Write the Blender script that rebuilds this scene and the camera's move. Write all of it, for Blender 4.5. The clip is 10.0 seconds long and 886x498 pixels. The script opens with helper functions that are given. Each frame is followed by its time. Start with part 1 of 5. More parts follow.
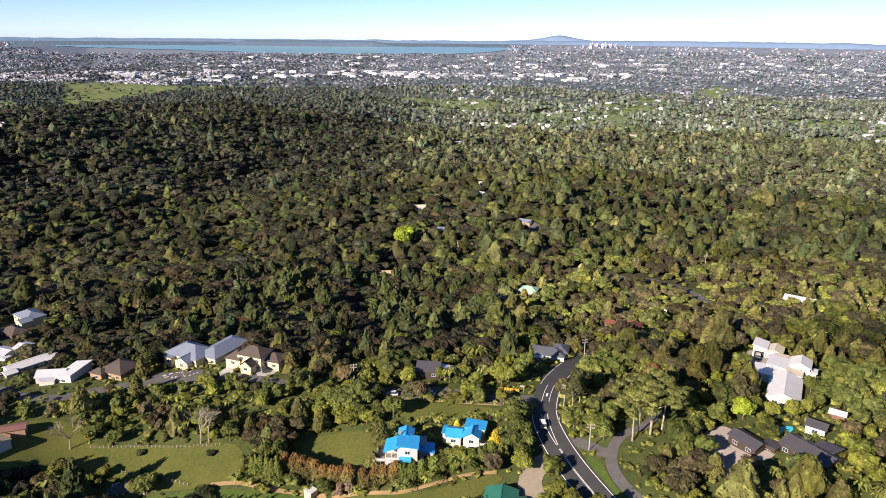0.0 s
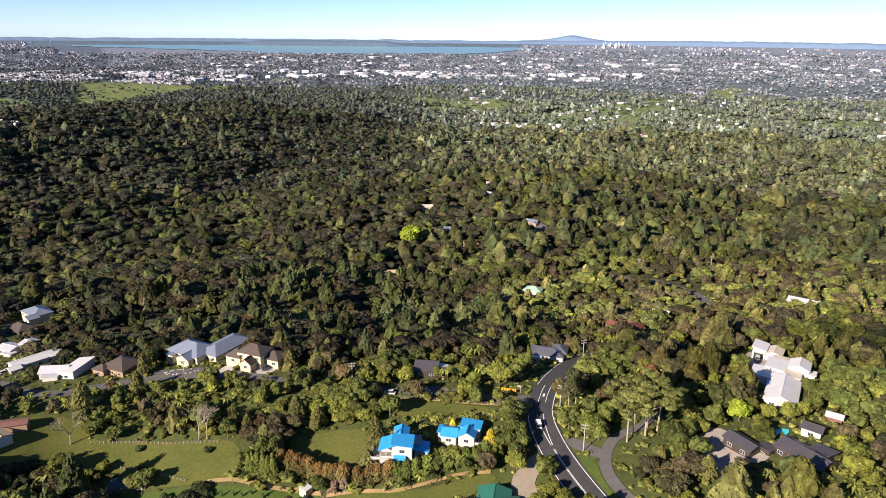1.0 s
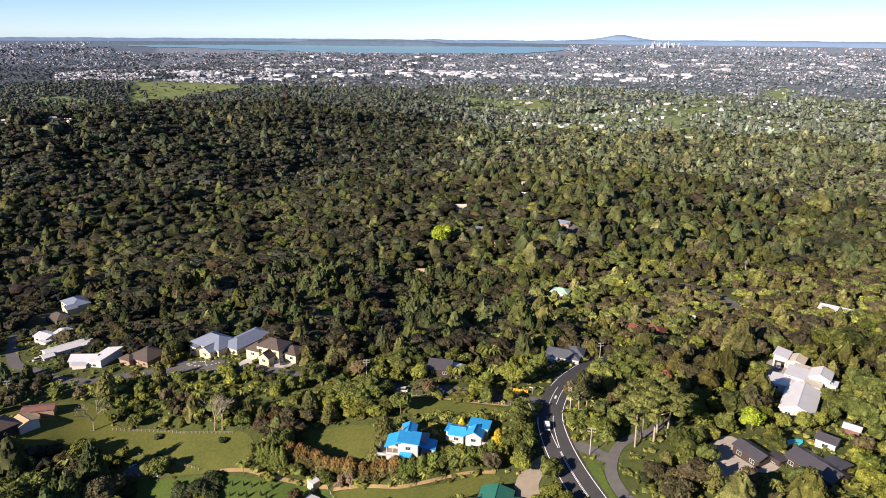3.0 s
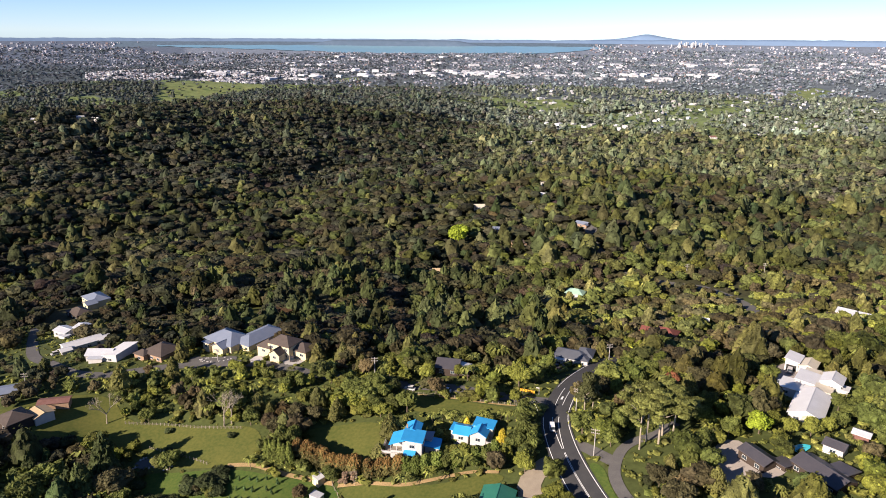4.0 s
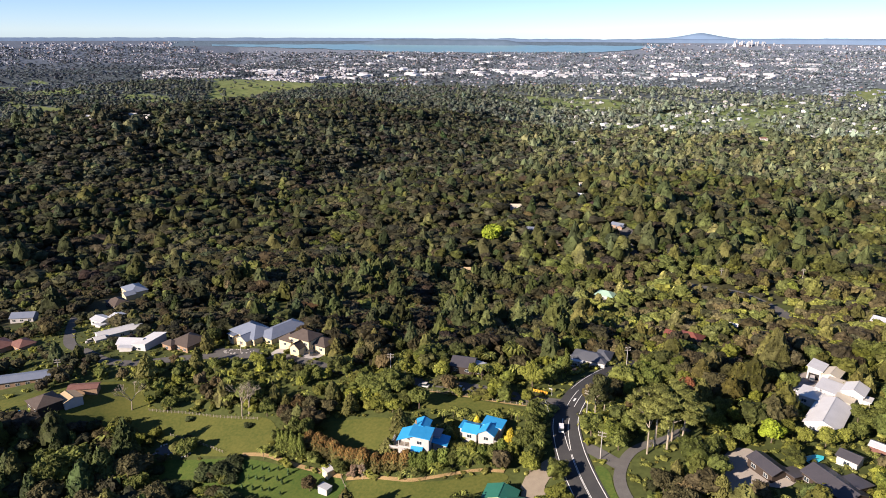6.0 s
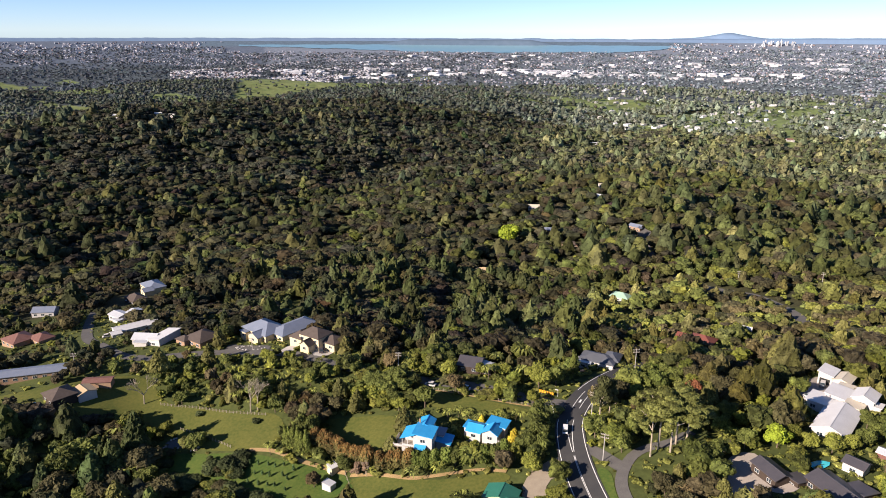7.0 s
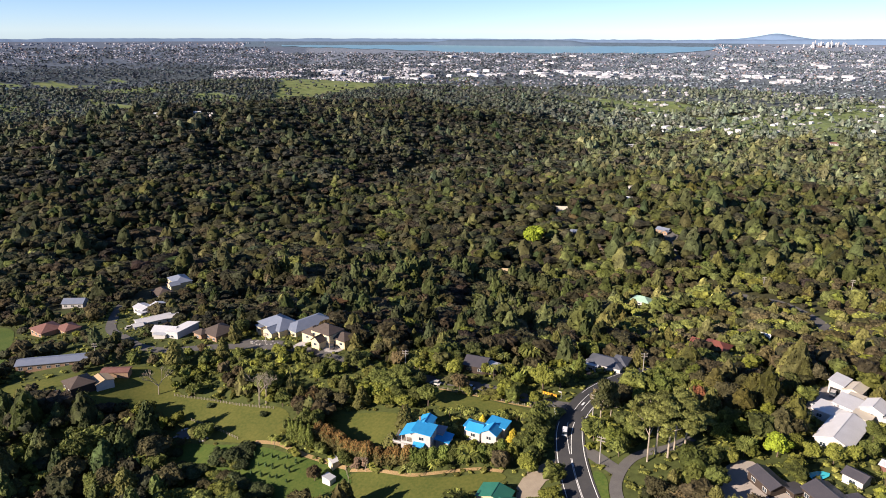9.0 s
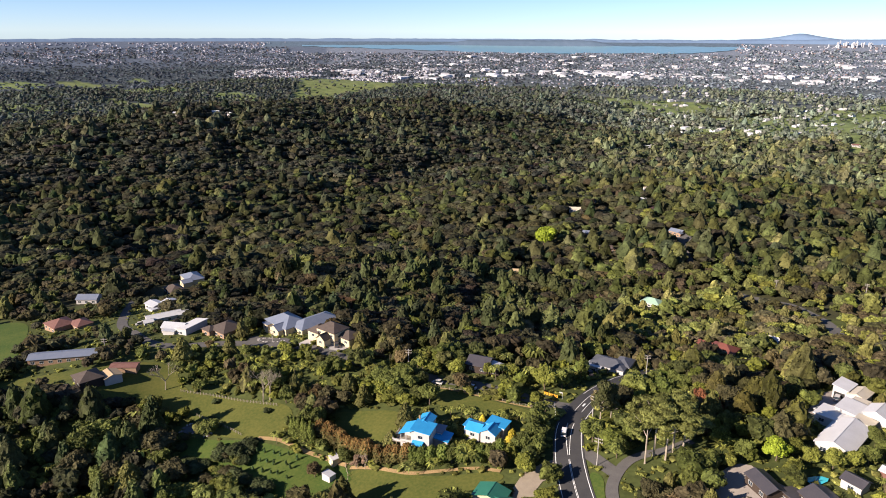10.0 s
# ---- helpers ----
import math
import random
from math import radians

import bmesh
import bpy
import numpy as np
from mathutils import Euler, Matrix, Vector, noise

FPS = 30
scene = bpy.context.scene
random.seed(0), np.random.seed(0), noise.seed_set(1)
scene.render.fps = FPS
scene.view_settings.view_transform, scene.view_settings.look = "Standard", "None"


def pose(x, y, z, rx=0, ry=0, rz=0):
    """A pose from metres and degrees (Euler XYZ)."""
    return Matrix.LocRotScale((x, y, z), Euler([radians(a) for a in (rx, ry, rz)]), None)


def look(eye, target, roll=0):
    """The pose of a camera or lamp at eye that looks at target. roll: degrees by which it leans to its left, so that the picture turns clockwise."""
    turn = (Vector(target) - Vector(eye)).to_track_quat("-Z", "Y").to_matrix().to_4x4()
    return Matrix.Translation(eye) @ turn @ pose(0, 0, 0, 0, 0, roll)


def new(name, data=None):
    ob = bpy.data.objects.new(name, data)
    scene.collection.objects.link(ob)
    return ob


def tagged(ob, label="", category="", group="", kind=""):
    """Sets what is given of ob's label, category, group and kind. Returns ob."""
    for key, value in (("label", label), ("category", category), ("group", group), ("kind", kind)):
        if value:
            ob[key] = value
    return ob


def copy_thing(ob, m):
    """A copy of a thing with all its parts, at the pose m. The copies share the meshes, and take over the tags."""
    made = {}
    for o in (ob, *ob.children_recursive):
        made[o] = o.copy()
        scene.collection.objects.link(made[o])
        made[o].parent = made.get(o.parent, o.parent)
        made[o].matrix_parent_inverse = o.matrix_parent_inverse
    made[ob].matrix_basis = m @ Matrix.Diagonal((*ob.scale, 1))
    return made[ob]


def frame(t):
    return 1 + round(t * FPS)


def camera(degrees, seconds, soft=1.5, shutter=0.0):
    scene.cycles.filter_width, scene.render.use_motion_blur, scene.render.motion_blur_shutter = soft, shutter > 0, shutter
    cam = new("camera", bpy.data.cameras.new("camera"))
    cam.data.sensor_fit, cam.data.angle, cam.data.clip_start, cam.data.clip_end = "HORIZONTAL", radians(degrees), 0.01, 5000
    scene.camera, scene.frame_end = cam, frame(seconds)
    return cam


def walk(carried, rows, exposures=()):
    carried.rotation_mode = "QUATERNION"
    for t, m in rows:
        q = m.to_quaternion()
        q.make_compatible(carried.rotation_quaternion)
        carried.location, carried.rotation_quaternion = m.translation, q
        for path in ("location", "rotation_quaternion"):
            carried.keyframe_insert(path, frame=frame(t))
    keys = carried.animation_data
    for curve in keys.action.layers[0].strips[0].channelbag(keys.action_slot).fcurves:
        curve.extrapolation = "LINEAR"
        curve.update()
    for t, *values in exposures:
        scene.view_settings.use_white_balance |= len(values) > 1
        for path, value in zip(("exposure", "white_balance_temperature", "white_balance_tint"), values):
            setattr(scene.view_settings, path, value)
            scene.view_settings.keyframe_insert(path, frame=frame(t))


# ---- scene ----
from mathutils.geometry import delaunay_2d_cdt

cam = camera(64.8, 10.0, soft=0.95)
PATH = [
    (0, (16.667, -204.872, 134.493), (16.651, -202.961, 133.903), 0.6),
    (0.5, (19.404, -205.073, 134.576), (19.373, -203.162, 133.986), 0.6),
    (1, (22.107, -205.337, 134.638), (22.056, -203.426, 134.047), 0.6),
    (1.5, (24.837, -205.354, 134.623), (24.759, -203.445, 134.032), 0.5),
    (2, (27.702, -205.426, 134.641), (27.592, -203.519, 134.05), 0.5),
    (2.5, (30.529, -205.438, 134.677), (30.386, -203.533, 134.085), 0.5),
    (4, (39.342, -205.466, 134.819), (39.098, -203.572, 134.226), 0.4),
    (4.5, (42.28, -205.32, 134.818), (42.004, -203.431, 134.224), 0.3),
    (5, (45.254, -205.174, 134.866), (44.944, -203.29, 134.272), 0.3),
    (5.5, (48.199, -205.007, 134.919), (47.857, -203.129, 134.324), 0.3),
    (7, (57.437, -204.247, 135.035), (56.995, -202.39, 134.439), 0.2),
    (7.5, (60.466, -203.909, 135.085), (59.996, -202.058, 134.489), 0.2),
    (8, (63.563, -203.532, 135.173), (63.066, -201.689, 134.578), 0.2),
    (8.5, (66.569, -203.159, 135.243), (66.047, -201.322, 134.648), 0.2),
    (9, (69.728, -202.661, 135.27), (69.179, -200.832, 134.675), 0.2),
    (9.5, (72.758, -202.244, 135.33), (72.184, -200.423, 134.735), 0.2),
    (10, (75.84, -201.664, 135.444), (75.24, -199.852, 134.849), 0.2),
]
walk(cam, [(t, look(eye, target, roll)) for t, eye, target, roll in PATH], [(0, 1.3, 5520, 19), (10, 1.25, 5520, 19)])

# ---- light ----
SUN_TURN, SUN_EL = radians(225), radians(24)
world = bpy.data.worlds.new("sky")
scene.world = world
world.use_nodes = True
wn = world.node_tree
sky = wn.nodes.new("ShaderNodeTexSky")
sky.sky_type, sky.sun_disc = "NISHITA", False
sky.sun_elevation, sky.sun_rotation = SUN_EL, SUN_TURN
sky.altitude, sky.air_density, sky.dust_density, sky.ozone_density = 200, 0.62, 0.0, 2.2
wn.nodes["Background"].inputs["Strength"].default_value = 0.054
wn.links.new(sky.outputs[0], wn.nodes["Background"].inputs["Color"])
sun_data = bpy.data.lights.new("sun", "SUN")
sun_data.energy, sun_data.angle, sun_data.color = 5.0, radians(0.6), (1.0, 0.8, 0.54)
sun = new("sun", sun_data)
sun.matrix_world = look((-400, -400, 252), (0, 0, 0))


# ---- materials ----
def make_mat(name, a, b=None, scale=1.0, rough=0.8, metal=0.0, bump=0.0, fine=8.0, tint="", leaf=0.0, random=0.0, grain=0.3):
    """A surface between two colours, mixed by coarse and fine noise; tint: a colour attribute that takes the place of both."""
    m = bpy.data.materials.new(name)
    m.use_nodes = True
    nt = m.node_tree
    n, l = nt.nodes, nt.links
    p = n["Principled BSDF"]
    p.inputs["Roughness"].default_value, p.inputs["Metallic"].default_value = rough, metal
    p.inputs["Specular IOR Level"].default_value = 0.15 if rough > 0.6 else 0.5
    b = b or tuple(v * 0.8 for v in a)
    geo = n.new("ShaderNodeNewGeometry")
    coarse, small = n.new("ShaderNodeTexNoise"), n.new("ShaderNodeTexNoise")
    coarse.inputs["Scale"].default_value, small.inputs["Scale"].default_value = scale, scale * fine
    coarse.inputs["Detail"].default_value, small.inputs["Detail"].default_value = 3, 2
    for node in (coarse, small):
        l.new(geo.outputs["Position"], node.inputs["Vector"])
    add = n.new("ShaderNodeMath")
    add.operation = "ADD"
    l.new(coarse.outputs[0], add.inputs[0])
    l.new(small.outputs[0], add.inputs[1])
    span = n.new("ShaderNodeMapRange")
    span.inputs["From Min"].default_value, span.inputs["From Max"].default_value = 0.7, 1.3
    l.new(add.outputs[0], span.inputs["Value"])
    if tint:
        att = n.new("ShaderNodeAttribute")
        att.attribute_name = tint
        hsv = n.new("ShaderNodeHueSaturation")
        val = n.new("ShaderNodeMapRange")
        val.inputs["To Min"].default_value, val.inputs["To Max"].default_value = 1 - grain, 1 + grain
        l.new(span.outputs[0], val.inputs["Value"])
        l.new(val.outputs[0], hsv.inputs["Value"])
        l.new(att.outputs["Color"], hsv.inputs["Color"])
        colour = hsv.outputs[0]
    else:
        mix = n.new("ShaderNodeMix")
        mix.data_type = "RGBA"
        mix.inputs[6].default_value, mix.inputs[7].default_value = (*a, 1), (*b, 1)
        l.new(span.outputs[0], mix.inputs[0])
        colour = mix.outputs[2]
    if random:
        info = n.new("ShaderNodeObjectInfo")
        isl = geo.outputs["Random Per Island"]
        mul = n.new("ShaderNodeMath")
        mul.operation = "MULTIPLY_ADD"
        mul.inputs[1].default_value, mul.inputs[2].default_value = 0.5, 0.0
        l.new(isl, mul.inputs[0])
        both = n.new("ShaderNodeMath")
        both.operation = "ADD"
        l.new(mul.outputs[0], both.inputs[0])
        l.new(info.outputs["Random"], both.inputs[1])
        rng = n.new("ShaderNodeMapRange")
        rng.inputs["From Max"].default_value = 1.5
        rng.inputs["To Min"].default_value, rng.inputs["To Max"].default_value = 1 - random, 1 + random
        l.new(both.outputs[0], rng.inputs["Value"])
        h2 = n.new("ShaderNodeHueSaturation")
        l.new(rng.outputs[0], h2.inputs["Value"])
        l.new(colour, h2.inputs["Color"])
        colour = h2.outputs[0]
    l.new(colour, p.inputs["Base Color"])
    if bump:
        bn = n.new("ShaderNodeBump")
        bn.inputs["Strength"].default_value, bn.inputs["Distance"].default_value = 0.5, bump
        l.new(small.outputs[0], bn.inputs["Height"])
        l.new(bn.outputs[0], p.inputs["Normal"])
    if leaf:
        tr, ms = n.new("ShaderNodeBsdfTranslucent"), n.new("ShaderNodeMixShader")
        l.new(colour, tr.inputs["Color"])
        ms.inputs[0].default_value = leaf
        l.new(p.outputs[0], ms.inputs[1])
        l.new(tr.outputs[0], ms.inputs[2])
        l.new(ms.outputs[0], n["Material Output"].inputs["Surface"])
    return m


def glass_mat():
    m = bpy.data.materials.new("window_glass")
    m.use_nodes = True
    p = m.node_tree.nodes["Principled BSDF"]
    p.inputs["Base Color"].default_value = (0.03, 0.04, 0.05, 1)
    p.inputs["Roughness"].default_value, p.inputs["Specular IOR Level"].default_value = 0.05, 0.8
    return m


GROUND = make_mat("land", (0.1, 0.1, 0.05), scale=0.05, rough=0.95, bump=0.1, fine=12, tint="cover")
GRASS = make_mat("mown_grass", (0.062, 0.078, 0.016), (0.112, 0.112, 0.025), 0.07, 0.95, bump=0.06, fine=14)
GRASS_LUSH = make_mat("lush_grass", (0.042, 0.078, 0.014), (0.088, 0.112, 0.022), 0.08, 0.95, bump=0.06, fine=14)
CLAY = make_mat("bare_clay", (0.36, 0.25, 0.12), (0.22, 0.16, 0.07), 0.35, 0.95, bump=0.1)
ASPHALT = make_mat("asphalt", (0.042, 0.042, 0.045), (0.058, 0.057, 0.056), 0.25, 0.85, bump=0.01, fine=20)
OLD_ASPHALT = make_mat("old_asphalt", (0.085, 0.08, 0.078), (0.12, 0.115, 0.105), 0.3, 0.9, bump=0.01, fine=15)
GRAVEL = make_mat("gravel", (0.21, 0.175, 0.13), (0.28, 0.24, 0.18), 0.4, 0.95, bump=0.03, fine=20)
YARD_GREY = make_mat("worn_grey_yard", (0.33, 0.29, 0.25), (0.26, 0.23, 0.2), 0.25, 0.95, bump=0.02, fine=14)
CONCRETE = make_mat("concrete", (0.42, 0.4, 0.37), (0.33, 0.31, 0.29), 0.3, 0.9, bump=0.01, fine=12)
PAINT = make_mat("road_paint", (0.75, 0.75, 0.73), (0.6, 0.6, 0.58), 1.5, 0.7)
BARK = make_mat("bark", (0.17, 0.13, 0.095), (0.09, 0.07, 0.05), 0.8, 0.95, bump=0.05)
PALE_BARK = make_mat("pale_bark", (0.38, 0.33, 0.25), (0.24, 0.2, 0.15), 0.8, 0.95, bump=0.05)
FAR_LEAF = make_mat("woods_foliage", (0.1, 0.1, 0.05), scale=0.14, rough=0.85, fine=7, tint="tint", leaf=0.08, bump=0.9, grain=0.5)
LEAF = make_mat("foliage", (0.1, 0.1, 0.05), scale=0.35, rough=0.75, fine=8, tint="tint", leaf=0.14, random=0.42, bump=0.5, grain=0.5)
WATER = make_mat("harbour_water", (0.17, 0.31, 0.38), (0.2, 0.34, 0.41), 0.004, 0.3)
BLUE_ROOF = make_mat("blue_steel_roof", (0.035, 0.27, 0.56), (0.05, 0.33, 0.64), 0.5, 0.5, bump=0.01, fine=10)
WHITE_WALL = make_mat("white_weatherboard", (0.5, 0.48, 0.46), (0.43, 0.41, 0.39), 0.6, 0.7, bump=0.01)
CREAM_WALL = make_mat("cream_plaster", (0.6, 0.5, 0.32), (0.52, 0.44, 0.27), 0.6, 0.8)
DARK_WALL = make_mat("dark_timber_wall", (0.06, 0.045, 0.035), (0.045, 0.034, 0.028), 0.8, 0.85)
TAN_WALL = make_mat("tan_brick_wall", (0.32, 0.22, 0.14), (0.26, 0.17, 0.11), 1.5, 0.9)
GREY_ROOF = make_mat("slate_grey_steel_roof", (0.15, 0.175, 0.23), (0.19, 0.21, 0.26), 0.4, 0.45, bump=0.01)
SLATE_ROOF = make_mat("dark_slate_roof", (0.075, 0.08, 0.095), (0.1, 0.105, 0.12), 0.5, 0.6, bump=0.02, fine=12)
BROWN_ROOF = make_mat("brown_tile_roof", (0.075, 0.06, 0.05), (0.1, 0.08, 0.068), 0.8, 0.75, bump=0.03, fine=14)
BLACK_ROOF = make_mat("charcoal_steel_roof", (0.05, 0.048, 0.055), (0.068, 0.062, 0.068), 0.5, 0.5, bump=0.01)
WHITE_ROOF = make_mat("white_steel_roof", (0.6, 0.59, 0.57), (0.52, 0.51, 0.49), 0.35, 0.45, bump=0.01)
CREAM_ROOF = make_mat("cream_steel_roof", (0.55, 0.49, 0.38), (0.48, 0.43, 0.33), 0.4, 0.55, bump=0.01)
PALE_GREY_ROOF = make_mat("pale_grey_steel_roof", (0.48, 0.49, 0.5), (0.4, 0.41, 0.43), 0.4, 0.45, bump=0.01)
GREEN_ROOF = make_mat("green_steel_roof", (0.03, 0.14, 0.09), (0.04, 0.17, 0.11), 0.5, 0.45, bump=0.01)
RED_ROOF = make_mat("red_tile_roof", (0.19, 0.065, 0.05), (0.14, 0.055, 0.042), 0.9, 0.75, bump=0.03, fine=12)
RUST_ROOF = make_mat("red_brown_roof", (0.15, 0.075, 0.06), (0.2, 0.11, 0.09), 0.7, 0.7)
TAN_ROOF = make_mat("tan_roof", (0.45, 0.34, 0.2), (0.4, 0.3, 0.18), 0.7, 0.75)
TIMBER = make_mat("weathered_timber", (0.3, 0.26, 0.21), (0.22, 0.19, 0.15), 1.2, 0.9)
FRAME_MAT = make_mat("window_frame_paint", (0.7, 0.7, 0.68), None, 2.0, 0.6)
GLASS = glass_mat()
POOL = make_mat("pool_water", (0.06, 0.42, 0.5), (0.08, 0.48, 0.55), 0.8, 0.1)
BLUE_POOL = make_mat("blue_pool_water", (0.05, 0.25, 0.6), (0.07, 0.32, 0.66), 0.8, 0.1)
MURK = make_mat("pond_water", (0.05, 0.045, 0.04), None, 0.8, 0.1)
YELLOW_SIGN = make_mat("yellow_sign", (0.75, 0.36, 0.01), None, 2.0, 0.5)
BLACK_PAINT = make_mat("black_paint", (0.02, 0.02, 0.02), None, 2.0, 0.5)
SOLAR = make_mat("solar_glass", (0.02, 0.03, 0.08), (0.03, 0.05, 0.12), 2.0, 0.1)
SILVER = make_mat("silver_paint", (0.62, 0.63, 0.65), None, 2.0, 0.3, metal=0.3)
RUBBER = make_mat("rubber", (0.02, 0.02, 0.02), None, 4.0, 0.8)
# far hills take the blue of the haze as their own colour
HAZED_HILL = make_mat("hazed_hill", (0.085, 0.125, 0.175), (0.105, 0.145, 0.2), 0.004, 1.0)
HAZED_BLUE = make_mat("hazed_blue_hill", (0.13, 0.19, 0.29), (0.15, 0.215, 0.32), 0.003, 1.0)
ROOFTOPS = make_mat("town_roofs", (0.5, 0.5, 0.5), scale=0.05, rough=0.8, tint="tint")


# ---- building blocks ----
def mesh_ob(name, bm, material, parent=None, label=""):
    me = bpy.data.meshes.new(name)
    bm.normal_update()
    bm.to_mesh(me)
    bm.free()
    me.materials.append(material)
    ob = new(name, me)
    if parent:
        ob.parent = parent
    if label:
        ob["label"] = label
    return ob


def part(name, bm, material, parent, label=""):
    return mesh_ob(name, bm, material, parent, label)


def box(bm, x0, y0, z0, x1, y1, z1):
    v = [bm.verts.new(p) for p in ((x0, y0, z0), (x1, y0, z0), (x1, y1, z0), (x0, y1, z0), (x0, y0, z1), (x1, y0, z1), (x1, y1, z1), (x0, y1, z1))]
    for f in ((3, 2, 1, 0), (4, 5, 6, 7), (0, 1, 5, 4), (1, 2, 6, 5), (2, 3, 7, 6), (3, 0, 4, 7)):
        bm.faces.new([v[i] for i in f])
    return bm


def boxed(*a):
    return box(bmesh.new(), *a)


def prism(bm, ring, lift):
    """A solid between a ring of points and the same ring moved by lift."""
    a = [bm.verts.new(p) for p in ring]
    b = [bm.verts.new(Vector(p) + Vector(lift)) for p in ring]
    n = len(a)
    bm.faces.new(a[::-1])
    bm.faces.new(b)
    for i in range(n):
        bm.faces.new((a[i], a[(i + 1) % n], b[(i + 1) % n], b[i]))
    return bm


def tube(bm, path, radii, sides=6):
    """A tapered tube along a path."""
    rings = []
    for i, p in enumerate(path):
        d = (Vector(path[min(i + 1, len(path) - 1)]) - Vector(path[max(i - 1, 0)])).normalized()
        q = d.to_track_quat("Z", "Y")
        rings.append([bm.verts.new(Vector(p) + q @ Vector((math.cos(a) * radii[i], math.sin(a) * radii[i], 0))) for a in [2 * math.pi * k / sides for k in range(sides)]])
    for a, b in zip(rings, rings[1:]):
        for k in range(sides):
            bm.faces.new((a[k], a[(k + 1) % sides], b[(k + 1) % sides], b[k]))
    bm.faces.new(rings[-1])
    bm.faces.new(rings[0][::-1])
    return bm


def np_mesh(name, verts, tris, tint=None, smooth=False, attribute="tint"):
    """A mesh of triangles from arrays, with a colour for each point."""
    me = bpy.data.meshes.new(name)
    me.vertices.add(len(verts))
    me.vertices.foreach_set("co", np.ascontiguousarray(verts, np.float32).ravel())
    me.loops.add(tris.size)
    me.loops.foreach_set("vertex_index", np.ascontiguousarray(tris, np.int32).ravel())
    k = tris.shape[1]
    me.polygons.add(len(tris))
    me.polygons.foreach_set("loop_start", np.arange(0, tris.size, k, dtype=np.int32))
    me.polygons.foreach_set("use_smooth", np.full(len(tris), smooth))
    if tint is not None:
        at = me.color_attributes.new(attribute, "FLOAT_COLOR", "POINT")
        rgba = np.ones((len(verts), 4), np.float32)
        rgba[:, :3] = tint
        at.data.foreach_set("color", rgba.ravel())
    me.update(calc_edges=True)
    return me


# heights of the ground: the site, then the hills round it
SITE = [(-6, -4, -2.4), (25, 5, 0.0), (9, 26, 1.8), (40, 31, 4.7), (52, 12, 6.5), (61, -21, 5.3), (32, -26, -1.2),
        (-27, -12, -11.8), (-45, -8, -8.8), (-73, 13, -7.7), (-98, -4, -15.3), (-122, 12, -10.6), (-146, -2, -4.7), (-177, 27, -8.3),
        (-137, 61, -4.7), (-67, 57, 1.5), (123, -26, 17.5), (-114, -30, -22.4), (57, 61, 3.5), (85, -7, 11.2), (106, -19, 14.2), (130, 9, 17.3),
        (142, 54, 15), (9, 45, 4.7), (0, -47, -10.6), (71, -71, 2.4), (-71, -53, -20.1), (142, -53, 16.5), (-35, 35, 0.0)]
# the hills, landform by landform
NEAR_SLOPES = [(-168, 73, -9), (-197, 106, -16), (-233, 170, -31), (-136, 98, -13), (110, 112, -4), (165, 168, -15), (145, 247, -24), (190, 118, 10), (188, 205, -8), (164, 256, -23)]
WEST_RIDGE = [(-676, 668, 3), (-620, 745, 11), (-543, 713, -6), (-455, 833, -15), (-451, 1014, -11), (-371, 1173, -10), (-280, 1449, -34), (-263, 1800, -34), (-734, 1221, -27), (-820, 500, -28)]
WEST_SLOPE = [(-563, 518, -33), (-446, 367, -55), (-362, 261, -57), (-495, 628, -42), (-390, 456, -51), (-319, 340, -66), (-414, 599, -41), (-318, 532, -60), (-318, 772, -45),
              (-306, 700, -73), (-300, 1033, -45), (-226, 762, -66), (-136, 925, -73), (-175, 1233, -45), (-96, 1059, -55), (-41, 1090, -67)]
VALLEY = [(-169, 281, -37), (-159, 184, -29), (-190, 442, -61), (-79, 218, -35), (-139, 472, -44), (-101, 408, -59), (-39, 248, -43), (-32, 172, -36), (-64, 440, -50),
          (-72, 565, -43), (8, 266, -47), (37, 220, -43), (6, 203, -46), (-22, 376, -49), (0, 140, -20), (60, 130, -14)]
SPUR = [(-38, 864, -60), (10, 579, -36), (24, 817, -58), (54, 473, -24), (-9, 475, -35), (86, 378, -25), (95, 673, -30), (148, 598, -22), (110, 435, -30), (162, 481, -27),
        (21, 381, -45), (63, 298, -37), (90, 219, -31), (96, 314, -31), (68, 238, -31), (126, 287, -29)]
EAST = [(253, 654, -42), (356, 783, -63), (204, 430, -39), (418, 753, -69), (308, 453, -51), (296, 1049, -70), (218, 1191, -64), (122, 1456, -75), (428, 1039, -56), (358, 1127, -50), (41, 1147, -70), (265, 330, -33)]
EDGES = [(-350, -350, -35), (350, -350, 6), (470, 120, 0), (-410, 70, -30), (700, 600, -46), (-1300, 600, -66), (-1000, 1250, -72), (900, 1250, -66), (-760, 1800, -74), (-60, 1750, -75),
         (350, 1900, -74), (1000, 1900, -72), (-1500, 1300, -72), (-450, 2150, -68), (-560, 1500, -58)]
HILLS = NEAR_SLOPES + WEST_RIDGE + WEST_SLOPE + VALLEY + SPUR + EAST + EDGES
FAR = [(0, 0), (1400, -76), (2000, -72), (2600, -60), (3200, -45), (3800, -24), (4300, 6),
        (4600, 38), (4800, 66), (4960, 80)]


def land_weights():
    p = np.array(SITE + HILLS, float)
    soft = np.array([64.0] * len(SITE) + [1200.0] * len(HILLS))
    r = np.sqrt(((p[:, None, :2] - p[None, :, :2]) ** 2).sum(2) + soft[None])
    n = len(p)
    a = np.zeros((n + 1, n + 1))
    a[:n, :n], a[:n, n], a[n, :n] = r - np.diag(np.sqrt(soft) * 0.6), 1, 1
    return p, soft, np.linalg.solve(a, np.append(p[:, 2], 0))


LAND_P, LAND_SOFT, LAND_W = land_weights()


